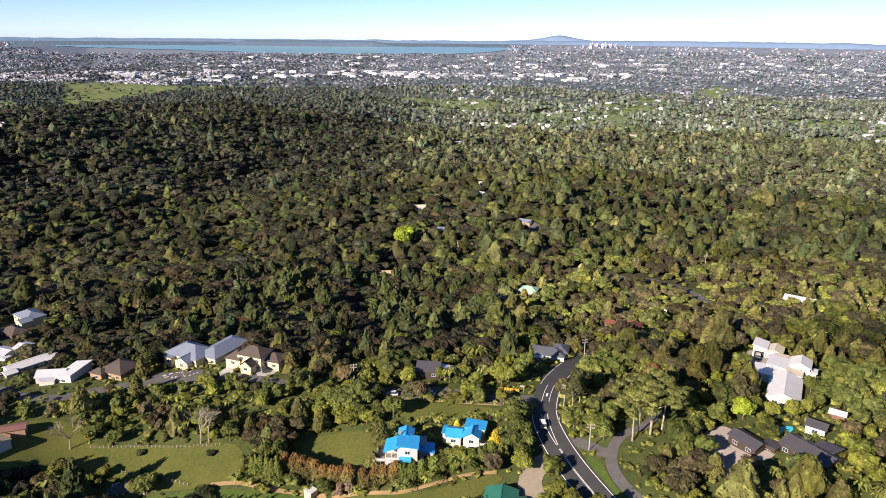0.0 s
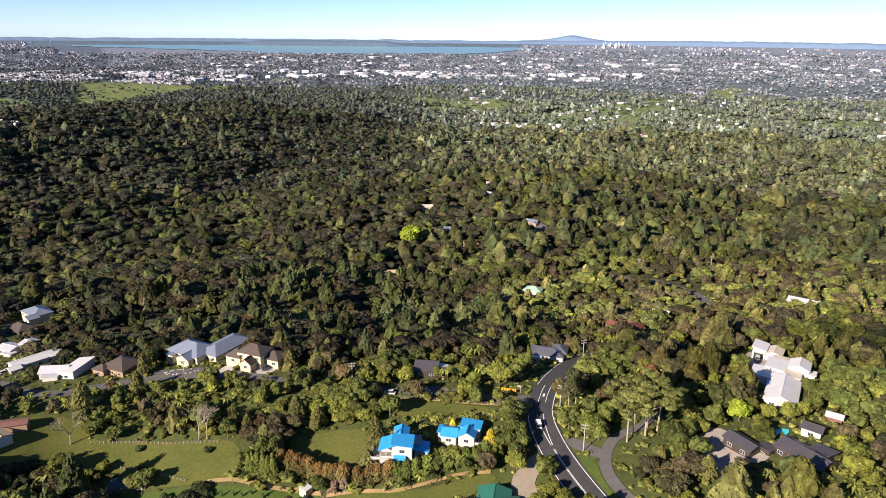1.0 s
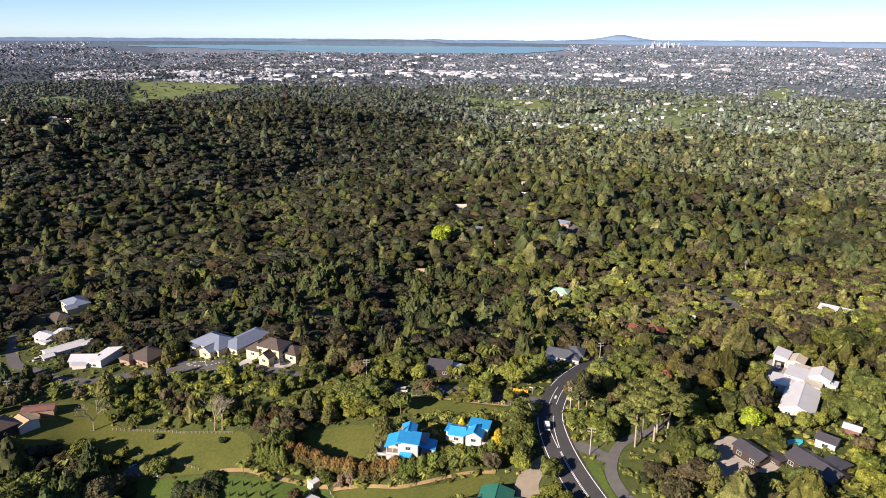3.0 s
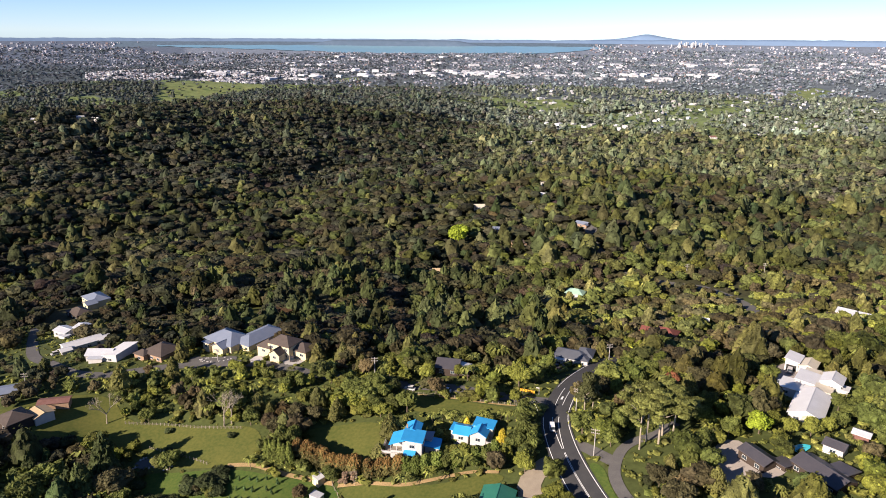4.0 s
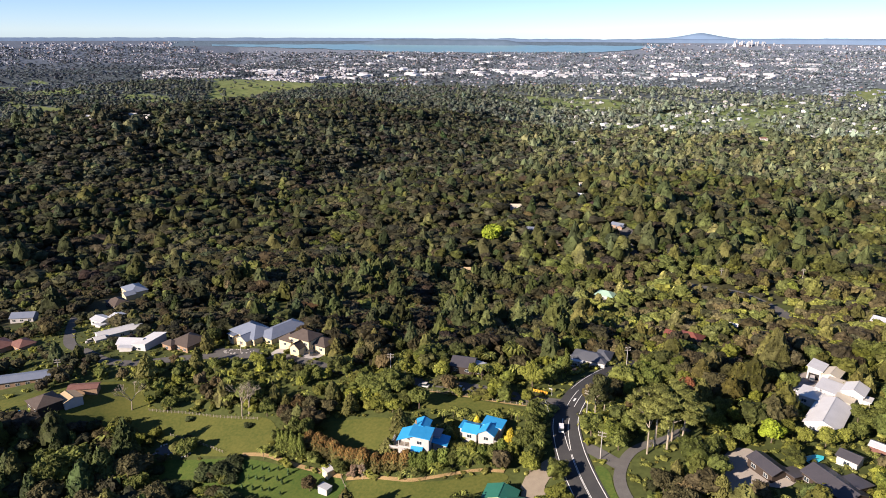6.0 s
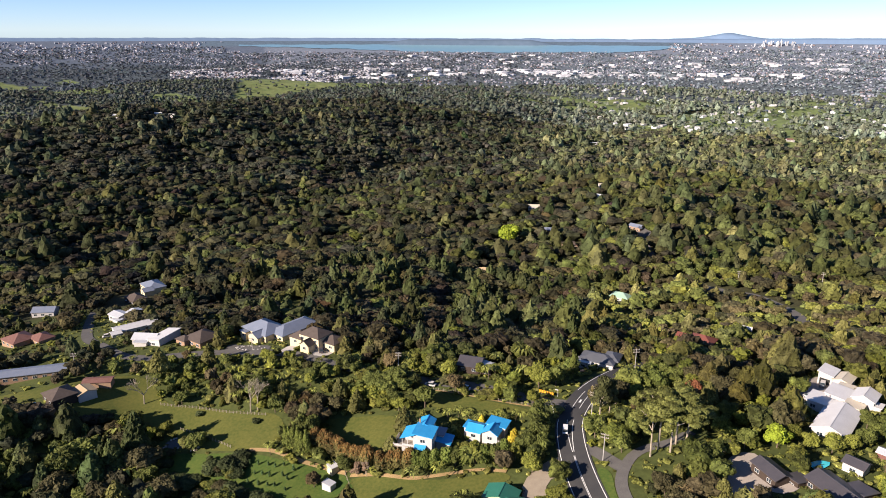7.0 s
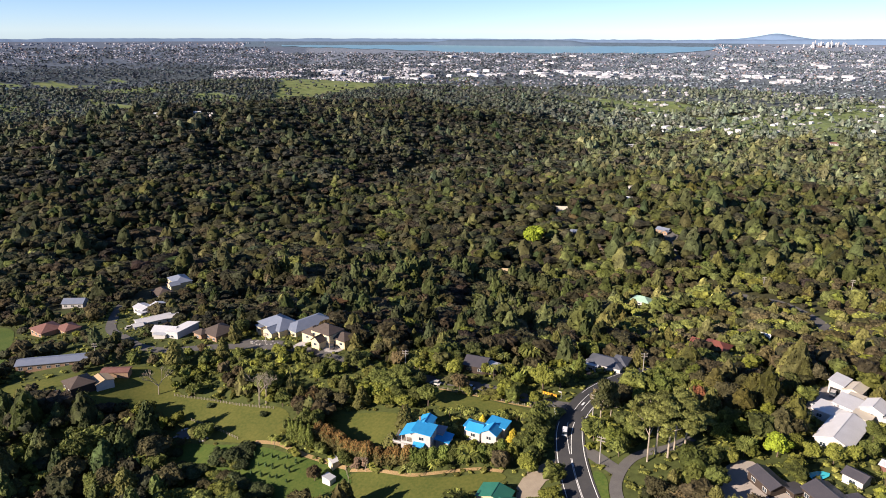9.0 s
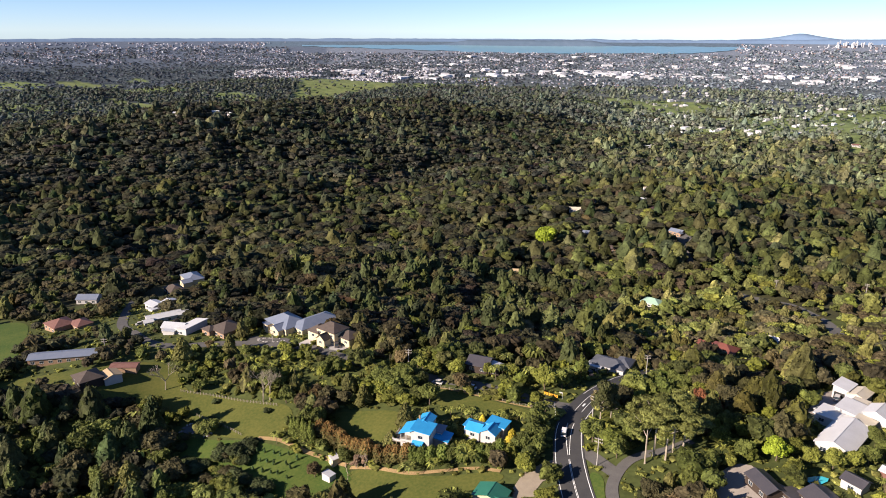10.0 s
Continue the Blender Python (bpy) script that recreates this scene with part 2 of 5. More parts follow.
def ground_z(x, y):
    """The ground's height, for numbers or arrays."""
    x, y = np.asarray(x, float), np.asarray(y, float)
    z = np.full(np.broadcast(x, y).shape, LAND_W[-1])
    for (px, py, _), c, w in zip(LAND_P, LAND_SOFT, LAND_W):
        z = z + w * np.sqrt((x - px) ** 2 + (y - py) ** 2 + c)
    d = np.hypot(x - 45, y + 205)
    plain = np.interp(d, [a for a, _ in FAR], [b for _, b in FAR])
    plain = plain + 7 * np.sin(x / 260 + 1.3) * np.sin(y / 310) * np.clip((d - 1400) / 800, 0, 1) * np.clip((4900 - d) / 900, 0, 1)
    wild = np.clip((-200 - x) / 700, 0, 1) * np.clip((d - 1900) / 500, 0, 1) * np.clip((3600 - d) / 600, 0, 1)
    plain = plain + wild * (16 * np.sin(x / 150 + 1.5 * np.sin(y / 240)) * np.sin(y / 190 + 0.7) + 10)
    relief = 6 * np.sin(x / 47 + 1.7 * np.sin(y / 110)) * np.sin(y / 64 + 1.3 * np.sin(x / 100)) + 4.5 * np.sin(x / 23 + 2 * np.sin(y / 50)) * np.sin(y / 29 + x / 80)
    z = z + relief * np.clip((d - 400) / 260, 0, 1)
    k = np.clip((d - 1950) / 600, 0, 1)
    k = k * k * (3 - 2 * k)
    return z * (1 - k) + plain * k


# ---- plan: lawns, roads and yards ----
def inside(x, y, poly):
    x, y = np.asarray(x, float), np.asarray(y, float)
    hit = np.zeros(x.shape, bool)
    for (ax, ay), (bx, by) in zip(poly, poly[1:] + poly[:1]):
        cross = ((ay > y) != (by > y)) & (x < (bx - ax) * (y - ay) / ((by - ay) or 1e-9) + ax)
        hit ^= cross
    return hit


def rounded(poly, rounds=2):
    for _ in range(rounds):
        out = []
        for (ax, ay), (bx, by) in zip(poly, poly[1:] + poly[:1]):
            out += [(ax * 0.75 + bx * 0.25, ay * 0.75 + by * 0.25), (ax * 0.25 + bx * 0.75, ay * 0.25 + by * 0.75)]
        poly = out
    return poly


def smooth_line(pts, step=2.0):
    """Points every step metres along a Catmull-Rom curve."""
    p = [np.array(q, float) for q in pts]
    p = [2 * p[0] - p[1]] + p + [2 * p[-1] - p[-2]]
    out = []
    for a, b, c, d in zip(p, p[1:], p[2:], p[3:]):
        n = max(2, int(np.linalg.norm(c - b) / step))
        for i in range(n):
            t = i / n
            out.append(0.5 * (2 * b + (c - a) * t + (2 * a - 5 * b + 4 * c - d) * t * t + (3 * b - a - 3 * c + d) * t ** 3))
    return out + [p[-2]]


def from_line(x, y, line):
    """The distance of points from a line."""
    x, y = np.asarray(x, float), np.asarray(y, float)
    best = np.full(x.shape, 1e9)
    for q in line:
        best = np.minimum(best, (x - q[0]) ** 2 + (y - q[1]) ** 2)
    return np.sqrt(best)


UPPER_MEADOW = [(-146, 15), (-142, 25), (-126, 28), (-112, 15), (-96, 15), (-73, 13), (-59, 13), (-52, 4), (-54, -3), (-61, -7), (-86, -6), (-95, 1), (-108, 3), (-128, -3), (-146, -12), (-150, -6), (-141, 0)]
LOWER_LAWN = [(-96, -8), (-75, -8), (-62, -7), (-44, -10.5), (-34, -10.5), (-21, -13), (-16, -20), (-20, -30), (-50, -34), (-77, -26), (-90, -19)]
FRONT_LAWN = [(-20, -14.5), (-10, -15), (7, -17.5), (22, -15), (30, -12), (36.5, -15.5), (27, -21), (22, -26), (10, -34), (-16, -30), (-20, -22)]
HOUSE_LAWN = [(-39, 11), (-28, 13), (-14, 15), (-7, 10), (-6, -2), (-12, -7), (-21, -2), (-35, 4)]
STRIP_LAWN = [(-3, 30), (8, 28.5), (37, 22.5), (37, 16), (27, 18.5), (18, 19.5), (4, 19), (-4, 22)]
GLADE = [(-104, 104), (-116, 135), (-129, 176), (-117, 176), (-104, 138), (-96, 112)]
LEFT_FIELD = [(-275, 56), (-255, 66), (-228, 42), (-200, 8), (-215, -10), (-260, -10), (-330, 20)]
VERGE = [(60.5, -11), (62, -22), (66, -36), (70, -34), (66.5, -24), (65.5, -14)]
NOOK = [(112, 66), (122, 62), (124, 52), (114, 52)]
TERRACE = [(-160, 10), (-150, 22), (-147, 12), (-158, 0), (-185, -18), (-200, -8)]
LAWNS = [("upper_meadow", UPPER_MEADOW, GRASS), ("lower_lawn", LOWER_LAWN, GRASS_LUSH), ("front_lawn", FRONT_LAWN, GRASS), ("house_lawn", HOUSE_LAWN, GRASS),
         ("strip_lawn", STRIP_LAWN, GRASS), ("glade", GLADE, GRASS), ("left_field", LEFT_FIELD, GRASS_LUSH), ("verge", VERGE, GRASS_LUSH), ("nook", NOOK, GRASS_LUSH), ("terrace", TERRACE, GRASS)]
MAIN_ROAD = smooth_line([(76, -64), (67.5, -46), (59.4, -25), (54.8, -10.4), (52.2, 1.7), (51.2, 12), (52.6, 22), (56.5, 35), (63, 48), (71, 60), (84, 74), (105, 88), (135, 105), (156, 125), (160, 145), (164, 185), (153, 225), (141, 240), (124, 258), (108, 290), (96, 335), (88, 380)])
SIDE_ROAD = smooth_line([(50, 25), (40, 27.5), (22, 33), (0, 36), (-22, 39), (-45, 44), (-74, 51), (-90, 53), (-109, 52), (-123, 47), (-137, 41), (-152, 42), (-170, 52), (-186, 62), (-204, 84), (-226, 115)])
RIGHT_DRIVE = smooth_line([(90, 6), (83, 0), (76, -3), (71.5, -7), (68.7, -14), (68.3, -21), (71, -30), (77, -40), (88, -42), (98, -34)])
LINK_DRIVE = smooth_line([(55, -1), (60, -4), (65, -9), (69, -13)])
LEFT_DRIVE = [(50.5, -5.5), (44, -9), (38.5, -18), (40, -27), (47, -27), (46, -18), (51.5, -14)]
WHITE_YARD = [(124, 26), (130, 40), (136, 52), (143, 49), (139, 38), (134, 26), (128, 20)]
DARK_YARD = [(98, -9), (105, -4.5), (110, -12), (118, -20), (112, -26), (106, -24), (100, -32), (94, -26), (97, -16)]
CAR_PARK = [(68, 408), (84, 410), (96, 396), (97, 378), (90, 374), (84, 388)]
CREAM_DRIVE = [(-73, 52), (-79, 51), (-76, 60), (-70, 62), (-69, 57)]
CREAM_COURT = [(-62, 50), (-55, 50), (-52, 57), (-57, 60), (-62, 56)]
GREY_DRIVE = [(-106, 53), (-84, 54), (-86, 61), (-97, 60), (-108, 62)]
YARDS = [("yard", LEFT_DRIVE, GRAVEL), ("yard", WHITE_YARD, YARD_GREY), ("yard", DARK_YARD, YARD_GREY), ("yard", CAR_PARK, OLD_ASPHALT),
         ("yard", CREAM_DRIVE, CONCRETE), ("yard", CREAM_COURT, CONCRETE), ("yard", GREY_DRIVE, OLD_ASPHALT)]


def camera_side(x, y):
    """The distance from, and the bearing about, the middle of the flight, in degrees to the right of +y."""
    return np.hypot(x - 45, y + 205), np.degrees(np.arctan2(x - 45, y + 205))


def patches(x, y, size, seed):
    """Smooth noise from 0 to 1."""
    r = np.random.RandomState(seed)
    z = np.zeros(np.shape(x))
    for i in range(9):
        a, k = r.uniform(0, 6.283), r.uniform(0.5, 1.9) / size
        z = z + np.sin(6.283 * k * (np.asarray(x) * math.cos(a) + np.asarray(y) * math.sin(a)) + r.uniform(0, 6.283))
    return 0.5 + z / 9


# ---- the ground: one sheet to the horizon ----
def land_cover(x, y):
    """Base colours of what covers the ground; the far ones hold painted blue haze."""
    d, az = camera_side(x, y)
    col = np.zeros((*x.shape, 3))
    col[:] = (0.045, 0.045, 0.02)
    col[d < 420] = (0.06, 0.072, 0.02)
    p = patches(x, y, 420, 5)
    q = patches(x, y, 130, 6)
    open_land = ((az > -2) & (d > 1500) & (p + 0.4 * q > 0.66)) | ((d > 1900) & (p + 0.5 * q > 0.78))
    col[open_land] = (0.15, 0.19, 0.065)
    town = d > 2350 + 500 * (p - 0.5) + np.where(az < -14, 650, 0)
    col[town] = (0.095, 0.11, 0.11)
    # distance haze mixed into the town's colour, blue-grey further out
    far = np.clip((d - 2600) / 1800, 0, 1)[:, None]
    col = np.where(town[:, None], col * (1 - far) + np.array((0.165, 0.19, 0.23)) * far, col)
    # western town, shore strip and wild hills also tinted bluish for haze
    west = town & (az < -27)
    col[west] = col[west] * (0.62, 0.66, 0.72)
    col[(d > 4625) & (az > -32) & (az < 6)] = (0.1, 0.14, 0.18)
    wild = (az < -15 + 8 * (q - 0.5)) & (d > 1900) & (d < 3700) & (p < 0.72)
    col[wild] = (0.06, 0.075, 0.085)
    for poly in FAR_MEADOWS:
        field = inside(x, y, poly)
        col[field] = np.array((0.12, 0.16, 0.05)) + np.outer(patches(x[field], y[field], 70, 9), (0.07, 0.05, 0.025))
    return col


WEST_MEADOWS = [[(-1090, 1771), (-1246, 2132), (-1236, 2385), (-1080, 2475), (-961, 2384), (-905, 2168), (-1004, 2004), (-960, 1775)],
                [(-2061, 1819), (-2052, 1906), (-1897, 1877), (-1739, 1706), (-1963, 1724)], [(-1574, 1518), (-1343, 1507), (-1269, 1402), (-1445, 1389)],
                [(-1580, 2165), (-1483, 2168), (-1394, 2024), (-1477, 2023)], [(-757, 2636), (-676, 2651), (-641, 2497), (-712, 2485)]]
EAST_MEADOWS = [[(395, 1466), (433, 1526), (420, 1375), (429, 1338), (373, 1108), (343, 1078), (379, 1245), (367, 1331)], [(619, 1480), (666, 1542), (678, 1403), (616, 1286), (568, 1298)],
                [(659, 1308), (733, 1352), (683, 1251), (634, 1214)], [(943, 2499), (1074, 2600), (1084, 2495), (943, 2240), (882, 2149)],
                [(31, 2070), (130, 2084), (135, 1885), (55, 1858)], [(452, 1978), (524, 2024), (480, 1788), (430, 1812)], [(0, 1120), (40, 1180), (70, 1170), (50, 1110)]]
FAR_MEADOWS = WEST_MEADOWS + EAST_MEADOWS


def build_ground():
    front = np.radians(np.linspace(-62, 44, 300))
    back = np.radians(np.linspace(44, 298, 66)[1:-1])
    ang = np.concatenate([front, back])
    rad = np.concatenate([[0.0], np.linspace(40, 150, 12)[:-1], np.linspace(150, 330, 110)[:-1], 330 * (4955 / 330) ** (np.linspace(0, 1, 170))])
    a, r = np.meshgrid(ang, rad)
    x, y = 45 + r * np.sin(a), -205 + r * np.cos(a)
    z = ground_z(x, y)
    n, m = len(rad), len(ang)
    i, j = np.meshgrid(np.arange(n - 1), np.arange(m), indexing="ij")
    j2 = (j + 1) % m
    quads = np.stack([i * m + j, (i + 1) * m + j, (i + 1) * m + j2, i * m + j2], -1).reshape(-1, 4)[:, ::-1]
    v = np.stack([x.ravel(), y.ravel(), z.ravel()], 1)
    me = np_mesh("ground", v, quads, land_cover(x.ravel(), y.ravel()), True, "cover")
    me.materials.append(GROUND)
    tagged(new("ground", me), "brown and green land falling to a wide plain", "ground", kind="structure")


build_ground()


def patch(name, poly, material, lift, label, category, step=2.0, rounds=2):
    """A thin sheet that lies on the ground inside an outline."""
    poly = rounded(poly, rounds)
    line = []
    for a, b in zip(poly, poly[1:] + poly[:1]):
        k = max(1, int(math.dist(a, b) / step))
        line += [(a[0] + (b[0] - a[0]) * i / k, a[1] + (b[1] - a[1]) * i / k) for i in range(k)]
    xs, ys = [p[0] for p in line], [p[1] for p in line]
    gx, gy = np.meshgrid(np.arange(min(xs), max(xs), step), np.arange(min(ys), max(ys), step))
    gx, gy = gx.ravel(), gy.ravel()
    keep = inside(gx, gy, poly) & (from_line(gx, gy, line) > step * 0.6)
    pts = [Vector(p) for p in line] + [Vector((a, b)) for a, b in zip(gx[keep], gy[keep])]
    n = len(line)
    vs, _, fs, *_ = delaunay_2d_cdt(pts, [(i, (i + 1) % n) for i in range(n)], [list(range(n))], 1, 1e-4)
    bm = bmesh.new()
    zs = ground_z([v.x for v in vs], [v.y for v in vs]) + lift
    bv = [bm.verts.new((v.x, v.y, z)) for v, z in zip(vs, zs)]
    for f in fs:
        face = bm.faces.new([bv[i] for i in f])
        face.normal_update()
        if face.normal.z < 0:
            face.normal_flip()
        face.smooth = True
    return tagged(mesh_ob(name, bm, material), label, category, kind="structure")


def ribbon(name, line, w0, w1, material, lift, label="", category="", parent=None, start=0.0, end=1e9, kind="structure"):
    """A strip along a line, from w0 to w1 to the right of it, between two distances along it."""
    bm = bmesh.new()
    last, run = None, 0.0
    cols = max(1, int((w1 - w0) / 2))
    for i, p in enumerate(line):
        d = np.array(line[min(i + 1, len(line) - 1)]) - np.array(line[max(i - 1, 0)])
        d = d / np.linalg.norm(d)
        run += 0 if i == 0 else float(np.linalg.norm(np.array(p) - np.array(line[i - 1])))
        if not start <= run <= end:
            continue
        side = np.array((d[1], -d[0]))
        row = []
        for c in range(cols + 1):
            q = p + side * (w0 + (w1 - w0) * c / cols)
            row.append(bm.verts.new((q[0], q[1], float(ground_z(q[0], q[1])) + lift)))
        if last:
            for c in range(cols):
                bm.faces.new((last[c], last[c + 1], row[c + 1], row[c]))
        last = row
    ob = mesh_ob(name, bm, material, parent, label)
    return tagged(ob, label, category, kind=kind) if not parent else ob


for name, poly, material in LAWNS:
    patch(name, poly, material, 0.12, "sunlit mown green lawn" if material is GRASS else "lush bright green grass", "lawn")
for name, poly, material in YARDS:
    patch(name, poly, material, 0.2, "open paved yard with worn patches", "yard", rounds=1)
bend = next(i for i, p in enumerate(MAIN_ROAD) if p[1] > 78)
road = ribbon("road", MAIN_ROAD[:bend + 1], -4.9, 4.9, ASPHALT, 0.22, "dark asphalt road with white markings", "road")
ribbon("hill_road", MAIN_ROAD[bend:], -3.0, 3.0, OLD_ASPHALT, 0.22, "narrow grey asphalt road through the woods", "road")
side_road = ribbon("side_road", SIDE_ROAD, -2.6, 2.6, OLD_ASPHALT, 0.2, "narrow grey asphalt side road", "road")
ribbon("driveway", RIGHT_DRIVE, -1.8, 1.8, OLD_ASPHALT, 0.18, "curving narrow grey driveway", "driveway")
ribbon("driveway", LINK_DRIVE, -2.2, 2.2, OLD_ASPHALT, 0.16, "short grey link between road and driveway", "driveway")


# ---- foliage ----
def leaf_cloud(r, lobes, count, size, flat=0.0):
    """Leaf sprays, one triangle each, on the skins of some lobes (centre, radii)."""
    w = np.array([l[1][0] * l[1][2] for l in lobes])
    pick = r.choice(len(lobes), count, p=w / w.sum())
    c = np.array([l[0] for l in lobes])[pick]
    rad = np.array([l[1] for l in lobes])[pick]
    d = r.normal(size=(count, 3))
    d /= np.linalg.norm(d, axis=1)[:, None]
    d[:, 2] = np.where(d[:, 2] < -0.35, -d[:, 2], d[:, 2])
    at = c + rad * d * r.uniform(0.88, 1.16, (count, 1))
    nor = d * (1, 1, 1 + flat) + r.normal(size=(count, 3)) * 0.36
    nor /= np.linalg.norm(nor, axis=1)[:, None]
    u = np.cross(nor, r.normal(size=(count, 3)))
    u /= np.linalg.norm(u, axis=1)[:, None]
    v = np.cross(nor, u)
    s = size * r.uniform(0.6, 1.4, (count, 1))
    tri = np.stack([at - s * 0.6 * u - s * 0.35 * v, at + s * 0.6 * u - s * 0.35 * v, at + s * 0.75 * v + s * r.uniform(-0.4, 0.4, (count, 1)) * u], 1)
    return tri


def lobes_of(kind, r):
    """The lobes of a crown one metre high and about as wide, its foot at z 0."""
    out = []
    if kind == "broad":
        for i in range(15):
            a, q = r.uniform(0, 6.28), r.uniform(0.08, 0.36)
            s = r.uniform(0.11, 0.19)
            out.append(((q * math.cos(a), q * math.sin(a), 0.5 + r.uniform(-0.12, 0.36) * (1 - q)), (s, s, s * 0.85)))
        out.append(((0, 0, 0.53), (0.33, 0.33, 0.31)))
    elif kind == "kanuka":
        for i in range(16):
            a, q = r.uniform(0, 6.28), r.uniform(0.08, 0.5)
            s = r.uniform(0.1, 0.18)
            out.append(((q * math.cos(a), q * math.sin(a), 0.62 + r.uniform(-0.06, 0.26) * (1 - q)), (s * 1.15, s * 1.15, s * 0.95)))
        out.append(((0, 0, 0.56), (0.44, 0.44, 0.34)))
    elif kind == "cone":
        for i in range(8):
            k = i / 7
            a = r.uniform(0, 6.28)
            w = 0.26 * (1 - k) ** 0.62 + 0.06
            out.append(((0.07 * (1 - k) * math.cos(a), 0.07 * (1 - k) * math.sin(a), 0.2 + 0.74 * k), (w, w, 0.14)))
        for i in range(18):
            k, a = r.uniform(0, 0.85), r.uniform(0, 6.28)
            w = 0.27 * (1 - k) ** 0.65 * r.uniform(0.75, 1.15)
            out.append(((w * math.cos(a), w * math.sin(a), 0.22 + 0.7 * k), (0.1 * (1.2 - k), 0.1 * (1.2 - k), 0.09)))
    elif kind == "column":
        for i in range(6):
            k = i / 5
            w = 0.17 * (1 - k * k * 0.75)
            out.append(((r.uniform(-0.03, 0.03), r.uniform(-0.03, 0.03), 0.14 + 0.74 * k), (w, w, 0.14)))
    elif kind == "ovoid":
        for i in range(7):
            z = 0.16 + 0.11 * i
            w = 0.36 * (1 - ((z - 0.42) / 0.66) ** 2)
            out.append(((r.uniform(-0.08, 0.08), r.uniform(-0.08, 0.08), z), (w, w, 0.13)))
    elif kind == "shrub":
        for i in range(5):
            a, q = r.uniform(0, 6.28), r.uniform(0.1, 0.4)
            s = r.uniform(0.25, 0.4)
            out.append(((q * math.cos(a), q * math.sin(a), r.uniform(0.3, 0.6)), (s, s, s * 0.9)))
    elif kind == "tiered":
        for i in range(34):
            a, q = r.uniform(0, 6.28), r.uniform(0.03, 0.5)
            out.append(((q * math.cos(a), q * math.sin(a), r.uniform(0.7, 0.98) - 0.2 * q), (r.uniform(0.06, 0.14), r.uniform(0.06, 0.14), 0.018)))
    elif kind == "ragged":
        for i in range(9):
            a, q = r.uniform(0, 6.28), r.uniform(0.05, 0.3)
            z = r.uniform(0.35, 0.95)
            s = r.uniform(0.08, 0.15)
            out.append(((q * math.cos(a) * (1.2 - z), q * math.sin(a) * (1.2 - z), z), (s * 1.4, s * 1.4, s * 0.7)))
    return out


def fronds(r, count, width):
    """The arching fronds of a tree fern or palm, two triangles a piece; the crown's foot at z 0, height 1."""
    tri = []
    for i in range(count):
        a = 6.283 * i / count + r.uniform(-0.2, 0.2)
        d, s = np.array((math.cos(a), math.sin(a), 0)), np.array((-math.sin(a), math.cos(a), 0))
        reach, drop = r.uniform(0.45, 0.62), r.uniform(0.0, 0.25)
        top, mid, tip = np.array((0, 0, 0.82)), d * reach * 0.55 + (0, 0, 0.97), d * reach + np.array((0, 0, 0.9 - drop))
        tri += [(top, mid - s * width, mid + s * width), (mid - s * width, tip, mid + s * width)]
    return np.array(tri)


def crown_skin(kind, r, fine, rough=0.17):
    """The lumpy skin of a crown: one closed surface round all its lobes, open below (points, triangles)."""
    lobes = lobes_of(kind, r)
    tall = {"cone": 1.9, "column": 2.2, "ovoid": 1.4, "ragged": 1.5}.get(kind, 1.0)
    bm = bmesh.new()
    bmesh.ops.create_icosphere(bm, subdivisions=fine, radius=1)
    bm.verts.index_update()
    d = np.array([v.co for v in bm.verts]) * (1, 1, tall)
    f = np.array([[q.index for q in x.verts] for x in bm.faces])
    bm.free()
    d /= np.linalg.norm(d, axis=1)[:, None]
    mid = np.array((0, 0, np.mean([c[2] for c, _ in lobes])))
    reach = np.full(len(d), 0.06)
    for c, rad in lobes:
        o, q = (mid - np.array(c)) / rad, d / np.array(rad)
        a, b, e = (q * q).sum(1), q @ o, o @ o - 1
        root = b * b - a * e
        reach = np.maximum(reach, np.where(root > 0, (-b + np.sqrt(np.maximum(root, 0))) / a, 0))
    v = mid + d * (0.93 * reach * r.uniform(1 - rough, 1 + rough, len(d)))[:, None]
    keep = (d[f][:, :, 2] > -0.55).any(1)
    return v, f[keep]


def whole_crown(kind, r, leaves, size, fine=3, flat=0.0):
    """Points and triangles of a crown: a lumpy skin with leaf sprays over it."""
    if kind == "fern":
        t = np.concatenate([fronds(r, 13, 0.06), fronds(r, 9, 0.06) * (0.7, 0.7, 1.03)]) if fine > 2 else fronds(r, 8, 0.07)
        return t.reshape(-1, 3), np.arange(len(t) * 3).reshape(-1, 3)
    state = r.get_state()
    t = leaf_cloud(r, lobes_of(kind, r), leaves, size, flat)
    v, f = t.reshape(-1, 3), np.arange(len(t) * 3).reshape(-1, 3)
    if kind != "tiered":
        again = np.random.RandomState()
        again.set_state(state)
        cv, cf = crown_skin(kind, again, fine)
        v, f = np.concatenate([v, cv]), np.concatenate([f, cf + len(v)])
    return v, f


# species: crown, colour, height range, width for its height
SPECIES = {"kanuka": ("kanuka", (0.062, 0.053, 0.025), (6, 9), 0.92), "dark_kanuka": ("kanuka", (0.044, 0.045, 0.02), (6, 9), 0.95),
           "totara": ("cone", (0.115, 0.112, 0.03), (8, 13), 1.15), "rimu": ("cone", (0.066, 0.08, 0.024), (9, 15), 1.0),
           "broadleaf": ("broad", (0.1, 0.115, 0.025), (6, 10), 1.0), "bright_broadleaf": ("broad", (0.165, 0.175, 0.028), (5, 8), 1.05),
           "brown_broadleaf": ("broad", (0.095, 0.08, 0.034), (6, 9), 1.0), "tree_fern": ("fern", (0.185, 0.2, 0.042), (4, 6.5), 1.15),
           "shrub": ("shrub", (0.145, 0.15, 0.03), (2, 4), 1.3), "dark_shrub": ("shrub", (0.05, 0.06, 0.022), (2, 4.5), 1.3)}


